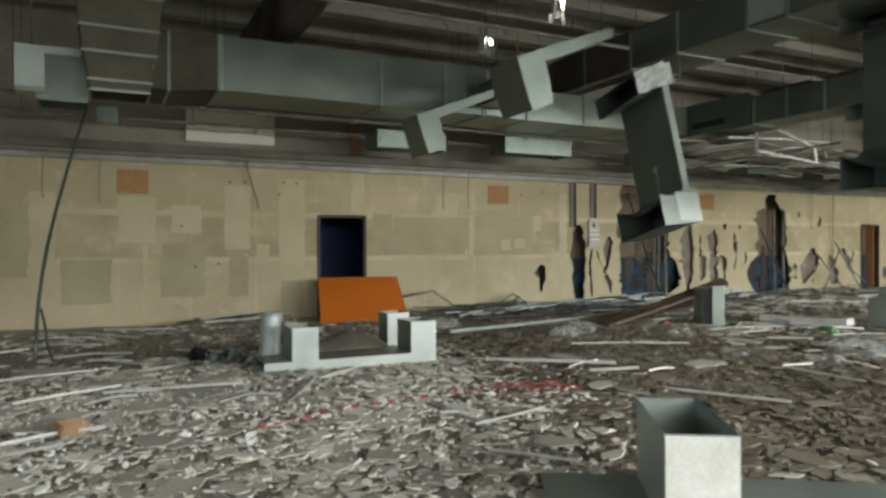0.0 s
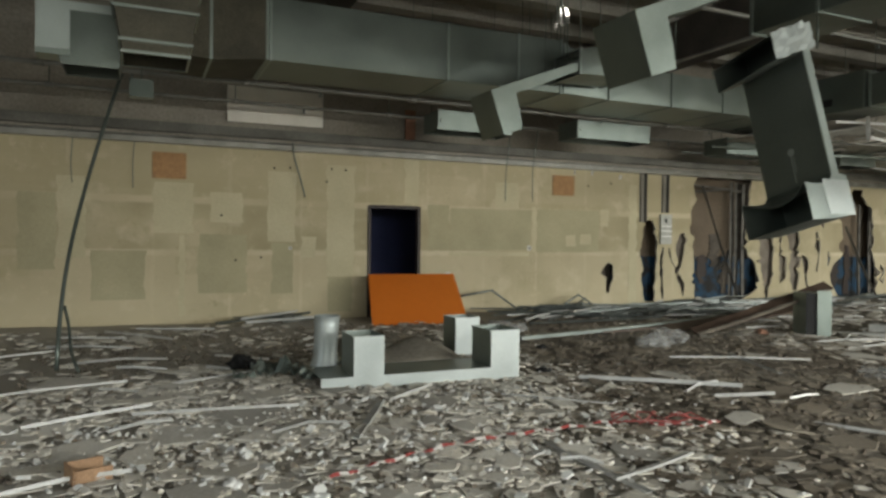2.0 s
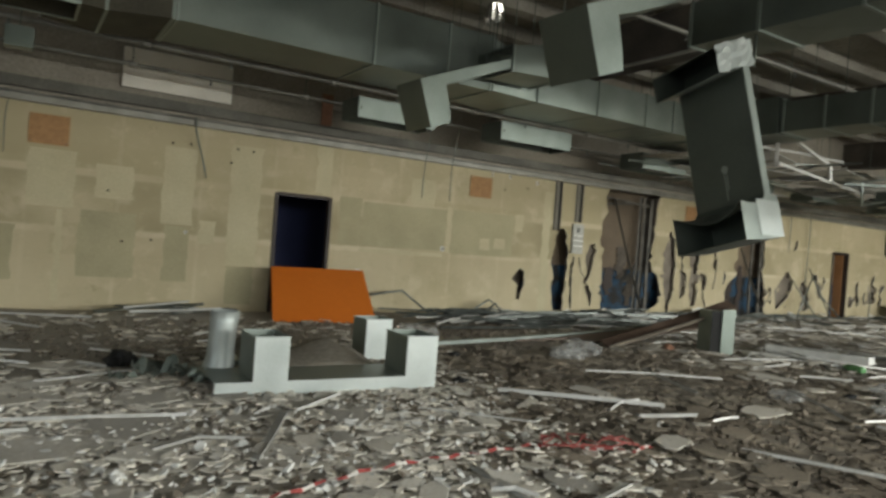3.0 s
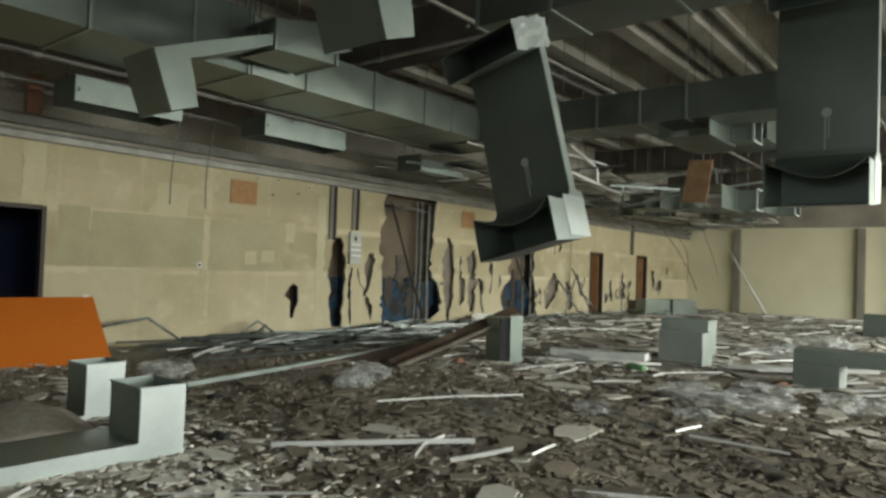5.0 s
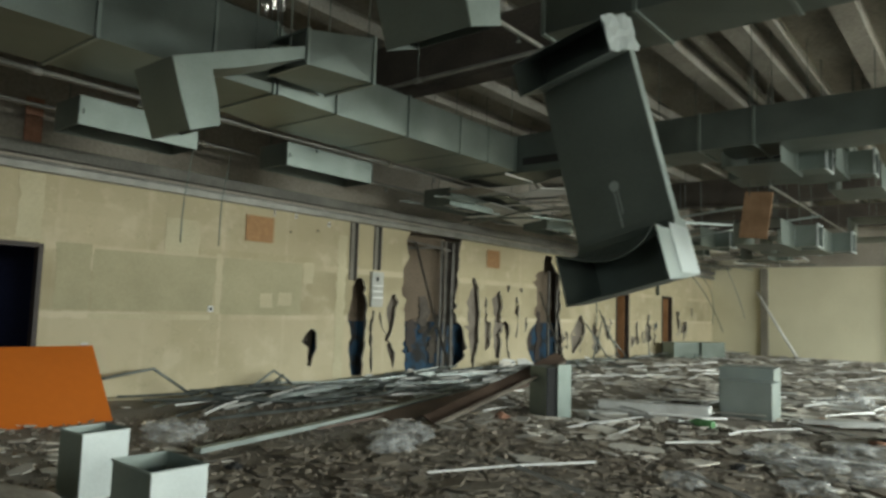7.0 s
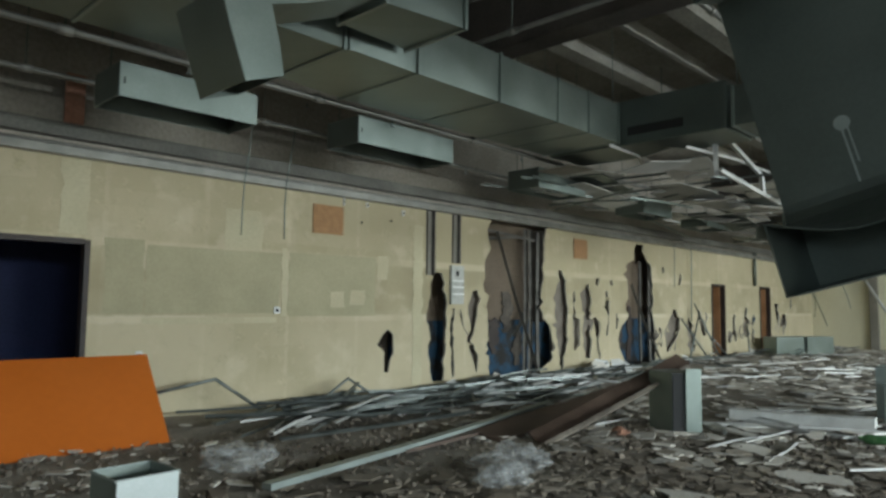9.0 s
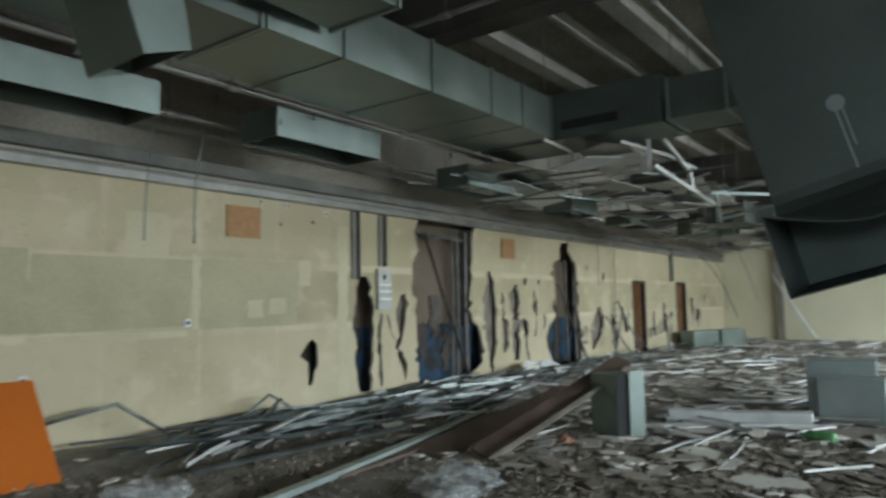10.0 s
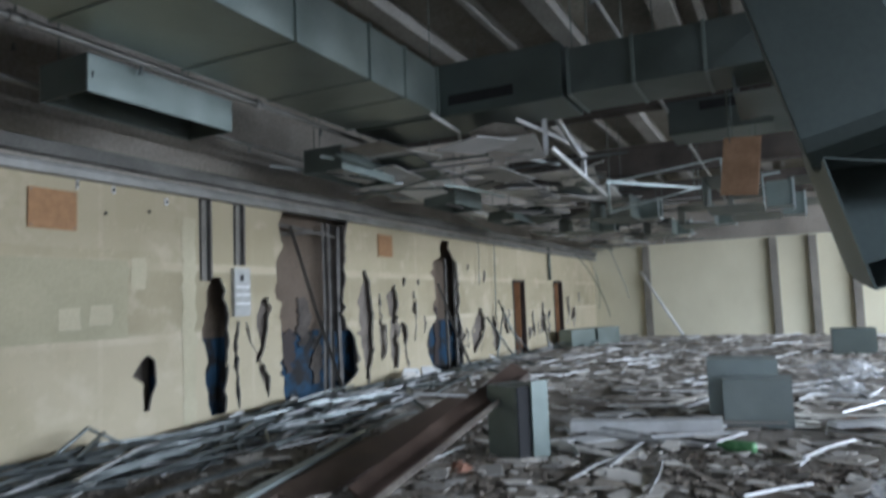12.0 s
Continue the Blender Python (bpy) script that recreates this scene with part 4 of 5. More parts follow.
bmesh.ops.create_circle(bm, cap_ends=True, segments=14, radius=0.04)
bmesh.ops.rotate(bm, verts=bm.verts, cent=(0, 0, 0), matrix=Matrix.Rotation(radians(90), 3, "Y"))
box(bm, (-0.001, -0.022, -0.22), (0.001, -0.014, -0.01))
box(bm, (-0.001, 0.004, -0.32), (0.001, 0.014, -0.01))
bmesh.ops.translate(bm, verts=bm.verts, vec=(-0.209, 0.36, -0.98))
part("glue_drip", bm, M_GALV_M, hang, "pale run of dried sealant")
rnd = random.Random(5)
bm = bmesh.new()
g = [[bm.verts.new((-0.62 + 0.62 * i / 8, -0.02 + rnd.uniform(-0.01, 0.01), 0.10 + 0.26 * i / 8 + (-0.28 + 0.3 * j / 5 - 0.05 * i / 8) + rnd.uniform(-0.015, 0.02))) for j in range(6)] for i in range(9)]
for i in range(8):
    for j in range(5):
        bm.faces.new((g[i][j], g[i + 1][j], g[i + 1][j + 1], g[i][j + 1]))
bm.normal_update()
bmesh.ops.solidify(bm, geom=bm.faces[:], thickness=0.004)
part("foil_tape", bm, M_GALV_L, hang, "crumpled shiny foil round the broken joint")
other = copy_thing(hang, Matrix.Translation((7.75, 3.98, 3.89)))
rods(hang, 3.96, [(6.72, 6.6, 3.60)], 0.012)
rods(other, 5.785, [(7.62, 4.03, 4.04), (7.62, 4.67, 4.04)])

# drop ducts in their places
BOOT = [((1.35, -0.52), (1.35, -0.40)), ((0.55, -0.22), (0.62, -0.09)), ((0.0, 0.0), (0.37, 0.0)), ((0.10, 0.30), (0.44, 0.25)), ((0.2, 0.57), (0.48, 0.47))]
boot = sheet_elbow("drop_duct", BOOT, 0.62, (4.32, 9.49, 3.49), "bent galvanised drop duct with one side panel painted in a lit tone")
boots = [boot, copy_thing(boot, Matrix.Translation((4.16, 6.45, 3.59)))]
t = thing("drop_duct", (-0.87, 9.5, 3.28), "square drop duct with an elbow-shaped cheek painted in a lit tone", "duct", "drop ducts")
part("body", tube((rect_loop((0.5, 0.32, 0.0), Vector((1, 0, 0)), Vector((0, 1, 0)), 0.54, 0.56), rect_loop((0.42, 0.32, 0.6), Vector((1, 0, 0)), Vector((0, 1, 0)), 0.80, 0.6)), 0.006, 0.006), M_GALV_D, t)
# cheeks paler than the body: the lit face put in as colour
part("cheek", boxed((0.0, 0.0, 0.14), (0.31, 0.012, 0.64), 0.003), M_GALV_M, t, "cheek painted in a lit tone")
part("cheek_arm", boxed((0.312, 0.0, 0.55), (0.78, 0.012, 0.64), 0.003), M_GALV_M, t, "arm of the cheek painted in a lit tone")
rods(t, 5.785, [(-0.7, 9.6, 3.86), (-0.2, 10.0, 3.86)])
part("drip_edge", boxed((0.0, -0.01, 0.08), (0.31, 0.3, 0.135), 0.004), M_GALV, t)
boots.append(copy_thing(boot, Matrix.Translation((4.3, 2.2, 4.05))))
for b in boots:
    c = b.matrix_basis.translation
    rods(b, 5.785, [(c.x + 1.2, c.y + 0.03, c.z + 0.40), (c.x + 1.2, c.y + 0.59, c.z + 0.40)])

# feeder ducts above them
duct_run("feeder_duct", [((6.6, 9.85, 4.15), 0.75, 0.5), ((5.75, 9.85, 4.05), 0.6, 0.35)], (-1, 0, 0), M_GALV_D, "short dark feeder duct above a drop duct")
t = duct_run("feeder_duct", [((7.0, 7.35, 4.2), 0.8, 0.5), ((7.0, 6.5, 4.2), 0.8, 0.5), ((7.0, 5.45, 4.2), 0.8, 0.5), ((7.0, 4.95, 4.2), 0.8, 0.5), ((7.0, 3.4, 4.2), 0.8, 0.5)], (0, -1, 0), M_GALV_D, "grey-green feeder duct above the hanging duct")
part("joint_cover", boxed((-0.425, -2.38, -0.22), (-0.418, -1.92, 0.24), 0.002), M_GALV_M, t, "bright cover sheet over a joint")
# main duct along the torn wall
duct_run("main_duct", [((1.62, 10.98, 4.19), 1.15, 0.8), ((4.1, 10.98, 4.19), 1.15, 0.8), ((5.25, 10.98, 4.19), 1.15, 0.8), ((6.0, 10.98, 4.19), 1.15, 0.8)],
         (1, 0, 0), M_GALV_D, "large galvanised main duct under the ceiling")
duct_run("main_duct", [((6.06, 10.98, 4.17), 1.15, 0.74), ((6.85, 10.95, 4.03), 1.25, 0.55), ((8.12, 10.95, 4.03), 1.25, 0.55), ((9.25, 10.95, 4.03), 1.25, 0.55), ((9.95, 10.95, 4.03), 1.25, 0.55), ((10.7, 10.95, 4.03), 1.25, 0.55)],
         (1, 0, 0), M_GALV, "galvanised main duct in pale creased sections")
# end sections in the dimmed olive tone
duct_run("main_duct", [((0.3, 10.9, 4.12), 1.0, 0.75), ((0.9, 10.95, 4.14), 1.12, 0.85), ((1.58, 10.98, 4.19), 1.15, 0.8)], (1, 0, 0), M_DUSTY_DIM, "dark tapering end of the large main duct", 0.015)
# plenum and cross duct
t = thing("plenum_box", (11.2, 9.6, 3.72), "dark sheet-metal plenum with a black slot", "duct", "ducts under the ceiling")
part("body", boxed((-0.45, -0.75, 0), (0.45, 1.9, 0.62), 0.01), M_GALV_D, t)
part("slot", boxed((-0.46, -0.2, 0.12), (-0.452, 0.6, 0.24), 0.002), M_BLACK, t, "black air slot")
duct_run("cross_duct", [((11.2, 8.78, 4.0), 0.8, 0.5), ((11.2, 8.1, 4.0), 0.8, 0.5), ((11.2, 7.4, 4.0), 0.8, 0.5), ((11.2, 6.7, 4.0), 0.8, 0.5), ((11.2, 5.2, 4.0), 0.8, 0.5), ((11.2, 3.7, 4.0), 0.8, 0.5)], (0, -1, 0), M_GALV_D, "dark cross duct with raised joints")
t = thing("plenum_box", (15.9, 7.2, 4.2), "dark sheet-metal plenum with a black slot", "duct", "ducts under the ceiling")
part("body", boxed((-0.45, -0.9, 0), (0.45, 1.2, 0.6), 0.01), M_GALV_D, t)
part("slot", boxed((-0.46, -0.5, 0.35), (-0.452, 0.7, 0.5), 0.002), M_BLACK, t, "black air slot")
# ducts with bright end rims further in
for x, y, z, n in ((11.9, 6.5, 3.52, 0), (13.6, 6.15, 3.72, 1), (15.0, 5.75, 3.62, 2), (14.5, 7.1, 2.72, 3), (16.6, 6.9, 2.8, 4), (18.5, 6.0, 3.2, 5), (20.5, 8.2, 3.1, 6), (23.5, 9.5, 3.2, 7), (17.5, 9.4, 3.05, 8), (20.0, 10.8, 3.1, 9)):
    base = Vector((x, y, z))
    t = thing("end_duct", base, "galvanised duct length with a bright open rim", "duct", "ducts under the ceiling")
    s = Vector((0, 1, 0))
    u = Vector((0, 0, 1))
    l0, l1 = rect_loop((-0.9, 0.3, 0.22), s, u, 0.75, 0.42), rect_loop((0.35, 0.3, 0.22), s, u, 0.75, 0.42)
    l2, l3 = rect_loop((0.15, -0.1, 0.22), Vector((1, 0, 0)), u, 0.4, 0.36), rect_loop((0.15, -0.45, 0.22), Vector((1, 0, 0)), u, 0.4, 0.36)
    part("section", tube((l0, l1), 0.006, 0.01), M_GALV_D, t)
    part("collar", tube((l2, l3), 0.006, 0.0), M_GALV, t)
    part("flange", flange(l3, 0.035, 0.03, (0, 1, 0)), M_GALV_L, t, "bright rim")
    rods(t, 5.785, [(x - 0.8, y + 0.3, z + 0.42), (x + 0.25, y + 0.3, z + 0.42)])
# light boxes hanging beside the wall
for x, w, y, z in ((4.62, 1.42, 11.95, 3.36), (7.33, 1.65, 11.85, 3.40), (11.0, 1.35, 11.9, 3.35), (14.4, 1.2, 11.9, 3.3), (17.3, 1.2, 11.9, 3.3)):
    t = thing("diffuser_box", (x, y, z), "grey-green galvanised diffuser box, open below", "duct", "diffuser boxes")
    lo = [(0, 0, 0), (w, 0, 0), (w, 0.6, 0), (0, 0.6, 0)]
    hi = [(a, b, 0.32) for a, b, _ in lo]
    part("casing", tube((lo, hi), 0.006, 0.004), M_GALV_D, t)
    # front lighter than the casing, colour standing in for light on this side
    part("front_panel", boxed((0.004, -0.012, 0.0), (w - 0.004, -0.001, 0.322), 0.003), M_GALV, t, "grey-green front sheet painted in a lit tone")
    part("top_sheet", boxed((0.004, 0.004, 0.30), (w - 0.004, 0.596, 0.318), 0.002), M_GALV_D, t)
    rods(t, 5.785, [(x + 0.1, y + 0.5, z + 0.31), (x + w - 0.1, y + 0.5, z + 0.31)])
    part("latch", boxed((0.04, -0.02, 0.12), (0.055, -0.013, 0.18), 0.002), M_BLACK, t)
# tapering riser with ribs
t = thing("riser_duct", (0.25, 9.1, 3.36), "dusty tapering riser duct with stiffening ribs, darkened in colour for weak light", "duct", "ducts under the ceiling")
prev = None
for k, (z, w) in enumerate(((0.0, 0.62), (0.12, 0.66), (0.45, 0.78), (0.75, 0.86), (1.15, 0.95), (1.6, 0.95))):
    lp = rect_loop((0, 0.25, z), Vector((1, 0, 0)), Vector((0, 1, 0)), w, 0.6)
    if prev:
        part("section", tube((prev, lp), 0.006, 0.006), M_DUSTY_DIM, t)
    part("rib", flange(lp, 0.03, 0.03, (0, 0, 1)), M_GALV, t)
    prev = lp
t = single("junction_box", boxed((-0.15, -0.1, -0.12), (0.15, 0.1, 0.12), 0.006), M_GALV, "grey metal junction box under the ducts", "box", at=(0.12, 11.6, 3.5))
rods(t, 5.785, [(0.12, 11.6, 3.61)])

# pipes
def pipe(pts, r, label, mat=M_PIPE):
    o = Vector(pts[0])
    t = thing("sprinkler_pipe", o, label, "pipe", "pipes under the ceiling")
    bm = bmesh.new()
    cable(bm, [Vector(p) - o for p in pts], r, 10)
    run = part("pipe", bm, mat, t)
    d = (Vector(pts[-1]) - o)
    for k in range(1, int(d.length / 2.6) + 1):
        p = d.normalized() * 2.6 * k
        bm = bmesh.new()
        cable(bm, [p - d.normalized() * 0.06, p + d.normalized() * 0.06], r * 1.45, 10)
        part("coupling", bm, mat, run)
        bm = bmesh.new()
        cable(bm, [p + d.normalized() * 1.1 - Vector((0, 0, r)), p + d.normalized() * 1.1 - Vector((0, 0, r + 0.06))], 0.014, 6)
        cable(bm, [p + d.normalized() * 1.1 - Vector((0, 0, r + 0.061)), p + d.normalized() * 1.1 - Vector((0, 0, r + 0.07))], 0.03, 8)
        part("sprinkler_head", bm, M_STEEL, run)
        bm = bmesh.new()
        cable(bm, [p + Vector((0, 0, r)), p + Vector((0, 0, 5.55 - o.z))], 0.007, 6)
        part("hanger", bm, M_GALV_D, t)


pipe([(-8.9, 11.77, 3.77), (30.8, 11.77, 3.75)], 0.032, "long grey sprinkler pipe hung from rods")
pipe([(-8.9, 12.9, 3.72), (30.8, 12.9, 3.66)], 0.028, "thin grey pipe hung from rods")
pipe([(-8.9, 8.4, 4.62), (30.8, 8.4, 4.6)], 0.03, "long grey pipe below the beams")
pipe([(-8.9, 5.0, 4.66), (30.8, 5.0, 4.64)], 0.03, "long grey pipe below the beams")
pipe([(13.0, 3.0, 4.6), (13.0, 12.8, 4.6)], 0.025, "thin grey cross pipe")
pipe([(7.8, 7.3, 4.35), (7.8, 12.8, 4.35)], 0.025, "thin grey cross pipe")


# lamps: bare bulbs in torn foil reflectors
def foil_lamp(at, seed):
    t = thing("foil_lamp", at, "lit bare lamp in a torn shiny foil reflector", "lamp", "foil lamps")
    r = random.Random(seed)
    bm = bmesh.new()
    cable(bm, [(0, 0, 0.1), (0.0, 0, 5.785 - at[2])], 0.03, 8)
    part("stem", bm, M_GALV_D, t)
    bm = bmesh.new()
    bmesh.ops.create_icosphere(bm, subdivisions=2, radius=0.055)
    bmesh.ops.translate(bm, verts=bm.verts, vec=(0.05, -0.05, 0.02))
    part("bulb", bm, M_BULB, t, "glowing bulb")
    for k in range(7):
        a = k * math.tau / 7
        bm = bmesh.new()
        pts = [(0.05, 0.12), (0.12, 0.0), (0.14, -0.12 - r.uniform(0, 0.18))]
        rows = []
        for rr, z in pts:
            rows.append([bm.verts.new((math.cos(a + s) * rr + r.uniform(-0.02, 0.02), math.sin(a + s) * rr + r.uniform(-0.02, 0.02), z)) for s in (-0.35, 0.0, 0.35)])
        for p, q in zip(rows, rows[1:]):
            for i in range(2):
                bm.faces.new((p[i], p[i + 1], q[i + 1], q[i]))
        bm.normal_update()
        bmesh.ops.solidify(bm, geom=bm.faces[:], thickness=0.003)
        part("foil_strip", bm, M_FOIL, t)


foil_lamp((6.46, 11.1, 5.28), 1)
foil_lamp((6.29, 8.65, 5.2), 2)

# remains of the suspended ceiling along the wall
rnd = random.Random(77)
for k in range(80):
    x, y = rnd.uniform(11.2, 29.5), rnd.uniform(9.4, 13.2)
    z = 3.34 + 0.2 * rnd.random() + (0.12 if y < 11 else 0)
    bm = bmesh.new()
    L = rnd.uniform(1.2, 3.4)
    a = rnd.gauss(0, 0.25) + (math.pi / 2 if rnd.random() < 0.35 else 0)
    d = Vector((math.cos(a), math.sin(a), rnd.gauss(0, 0.03))) * L / 2
    if y + abs(d.y) > 13.3:
        d.y = math.copysign(13.3 - y, d.y)
    angle_strip(bm, -d, d, 0.035, 0.035, rnd.uniform(0, 0.4), rnd.gauss(0, 0.04))
    single("ceiling_rail", bm, rnd.choice((M_STEEL, M_PALE, M_GALV_D)), "sagging steel rail of the old suspended ceiling", "rail", "old ceiling rails", at=(x, y, z))
for k in range(90):
    x, y = rnd.uniform(11.4, 29.0), rnd.uniform(9.6, 12.9)
    bm = boxed((-0.6, -0.3, -0.006), (0.6, 0.3, 0.006))
    bmesh.ops.rotate(bm, verts=bm.verts, cent=(0, 0, 0), matrix=Euler((rnd.gauss(0, 0.10), rnd.gauss(0, 0.08), rnd.gauss(0, 0.2))).to_matrix())
    single("ceiling_board", bm, rnd.choice((M_LOOSE, M_LOOSE, M_LOOSE, M_GALV_D, M_UPPER)), "loose board of the old suspended ceiling", "board", "old ceiling boards", at=(x, y, 3.42 + 0.2 * rnd.random()))
# white angle frame hanging over the room
def frame_of(pts, at, name, label, closed=True, w=0.07):
    t = thing(name, at, label, "angle iron", "hanging angle irons")
    for a, b in zip(pts, pts[1:] + (pts[:1] if closed else [])):
        bm = bmesh.new()
        angle_strip(bm, a, b, w, w * 0.8, 0.3, 0.0)
        part("bar", bm, M_PALE if w > 0.06 else M_GALV_M, t)


frame_of([(0.03, 0, -0.66), (0, 0, 0), (1.7, 0, -0.44), (1.75, 0, -0.72)], (11.5, 9.3, 3.95), "angle_iron", "white steel angle frame hanging askew", False, 0.061)
frame_of([(0, 0, 0), (2.75, 0, -0.23)], (11.42, 9.22, 3.32), "angle_iron", "straight white steel rail sagging under the ducts", False, 0.062)
frame_of([(0, 0, 0), (0.1, 0, -0.45), (1.0, -1.6, 0.0), (0.9, -1.6, 0.35)], (14.2, 9.2, 3.3), "angle_iron", "long bent grey rail frame under the ducts", True, 0.045)
frame_of([(0, 0, 0), (2.2, -1.0, 0.1), (2.4, -2.2, 0.25)], (13.2, 9.0, 3.15), "angle_iron", "long bent white rail frame under the ducts", False, 0.05)
bm = boxed((-0.22, -0.01, -0.75), (0.22, 0.01, 0), 0.003)
bmesh.ops.rotate(bm, verts=bm.verts, cent=(0, 0, 0), matrix=Euler((0.12, -0.1, 1.45)).to_matrix())
t = single("hanging_board", bm, M_CARD, "red-brown board hanging from the ducts", "board", at=(13.0, 7.2, 3.5))
rods(t, 5.785, [(13.0, 7.05, 3.45), (13.0, 7.35, 3.45)])


# ---- ducts on the floor ----
def floor_duct(at, turn, boots, length, low=0.17, depth=0.62, high=0.54, reach=None, label="galvanised duct lying on the rubble, its branches open upwards", mat=M_GALV, front=M_GALV_L):
    t = thing("fallen_duct", at, label, "duct", "ducts on the floor", turn=Matrix.Rotation(radians(turn), 3, "Z"))
    lo = [(0, 0, 0), (0, depth, 0), (0, depth, low), (0, 0, low)]
    hi = [(length, y, z) for _, y, z in lo]
    part("run", tube((lo, hi), 0.005, 0.0), mat, t)
    # front sheet follows the outline of the branches
    bm = bmesh.new()
    outline = [(0, 0), (length, 0)]
    for x, w in boots[::-1]:
        outline += [(x + w, low), (x + w, high), (x, high), (x, low)]
    outline += [(0, low)]
    clean = []
    for p in outline:
        if not clean or (Vector(p) - Vector(clean[-1])).length > 1e-4:
            clean.append(p)
    f = bm.faces.new([bm.verts.new((x, -0.006, z)) for x, z in clean])
    bm.normal_update()
    bmesh.ops.triangulate(bm, faces=[f])
    bm.normal_update()
    bmesh.ops.solidify(bm, geom=bm.faces[:], thickness=0.005)
    # the default front tone is brighter than the run: painted light on this face
    part("front_sheet", bm, front, t, "front sheet painted in a lit tone" if front is M_GALV_L else "")
    for x, w in boots:
        dp = reach or depth
        a = [(x, 0.004, low + 0.002), (x + w, 0.004, low + 0.002), (x + w, dp, low + 0.002), (x, dp, low + 0.002)]
        b = [(p, q, high) for p, q, _ in a]
        br = part("branch", tube((a, b), 0.005, 0.004), mat, t)
        part("rim", flange(b, 0.012, 0.012, (0, 0, 1)), M_GALV_M, br, "folded rim")
    return t


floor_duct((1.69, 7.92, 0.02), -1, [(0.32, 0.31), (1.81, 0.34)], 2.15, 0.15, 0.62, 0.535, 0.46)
floor_duct((2.1, 9.3, 0.03), 3, [(1.69, 0.35)], 2.06, 0.05, 0.4, 0.49, 0.33, "galvanised duct branch standing on the rubble, its front painted in a lit tone")
# bulging dusty inner sheet between the two ducts
t = thing("buckled_sheet", (2.12, 8.5, 0.0), "buckled dusty metal sheet between two fallen ducts", "sheet metal")
bm = bmesh.new()
grid = []
for i in range(15):
    row = []
    for j in range(9):
        u, v = i / 14, j / 8
        hump = 0.16 * math.exp(-((u - 0.12) / 0.14) ** 2) + 0.13 * math.exp(-((u - 0.72) / 0.2) ** 2)
        z = 0.15 + math.sin(v * math.pi * 0.62) * hump * 1.15 + 0.05 * v
        row.append(bm.verts.new((u * 1.4, 0.06 + 0.64 * v, z)))
    grid.append(row)
for i in range(14):
    for j in range(8):
        bm.faces.new((grid[i][j], grid[i + 1][j], grid[i + 1][j + 1], grid[i][j + 1])).smooth = True
bm.normal_update()
bmesh.ops.solidify(bm, geom=bm.faces[:], thickness=0.004)
part("sheet", bm, M_UPPER, t)
for x in (0.1, 1.2):
    part("bracket", boxed((x, 0.12, 0.0), (x + 0.03, 0.66, 0.13), 0.003), M_GALV_D, t)
# crumpled end of a round branch
t = thing("crumpled_branch", (1.95, 8.78, 0.02), "crumpled shiny galvanised branch with a round open top", "duct", "ducts on the floor")
bm = bmesh.new()
rings = []
for z, r, ox in ((0.0, 0.15, -0.02), (0.12, 0.15, -0.01), (0.22, 0.125, 0.0), (0.4, 0.13, 0.005), (0.55, 0.126, 0.01), (0.66, 0.132, 0.015)):
    rings.append([bm.verts.new((ox + r * math.cos(a * math.pi / 10) * (1 + 0.07 * math.sin(a * 2.1 + z * 9)), r * math.sin(a * math.pi / 10), z)) for a in range(20)])
for p, q in zip(rings, rings[1:]):
    for a in range(20):
        bm.faces.new((p[a], p[(a + 1) % 20], q[(a + 1) % 20], q[a])).smooth = True
bm.normal_update()
bmesh.ops.solidify(bm, geom=bm.faces[:], thickness=0.005)
part("pipe", bm, M_GALV_L, t)
part("foot", boxed((-0.3, -0.17, 0.0), (0.12, -0.02, 0.13), 0.02), M_GALV, t, "bent foot")
rnd = random.Random(88)
for x, y, z, size in ((1.55, 8.75, 0.14, 0.26), (1.32, 8.9, 0.12, 0.3), (1.7, 8.5, 0.12, 0.2), (1.1, 8.7, 0.08, 0.22)):
    bm = bmesh.new()
    cells = [[bm.verts.new((size * (i / 5 - 0.5), size * 0.8 * (j / 4 - 0.5), rnd.gauss(0, size * 0.16))) for j in range(5)] for i in range(6)]
    for i in range(5):
        for j in range(4):
            bm.faces.new((cells[i][j], cells[i + 1][j], cells[i + 1][j + 1], cells[i][j + 1]))
    bmesh.ops.rotate(bm, verts=bm.verts, cent=(0, 0, 0), matrix=Euler((rnd.uniform(0.3, 1.0), rnd.uniform(-0.4, 0.4), rnd.uniform(0, 3))).to_matrix())
    bm.normal_update()
    bmesh.ops.solidify(bm, geom=bm.faces[:], thickness=0.003)
    single("metal_scrap", bm, rnd.choice((M_GALV, M_GALV_D)), "crumpled scrap of galvanised sheet on the rubble", "scrap metal", "metal scraps", at=(x, y, z))
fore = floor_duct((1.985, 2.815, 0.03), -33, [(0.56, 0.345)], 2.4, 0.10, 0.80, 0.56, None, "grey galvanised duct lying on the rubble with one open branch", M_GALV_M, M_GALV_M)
# white sheet paints the reflected glare on the galvanised branch end
part("bright_panel", boxed((0.56, -0.016, 0.1), (0.905, -0.012, 0.56), 0.001), M_WHITE, fore, "end sheet of the branch, its glare painted white")


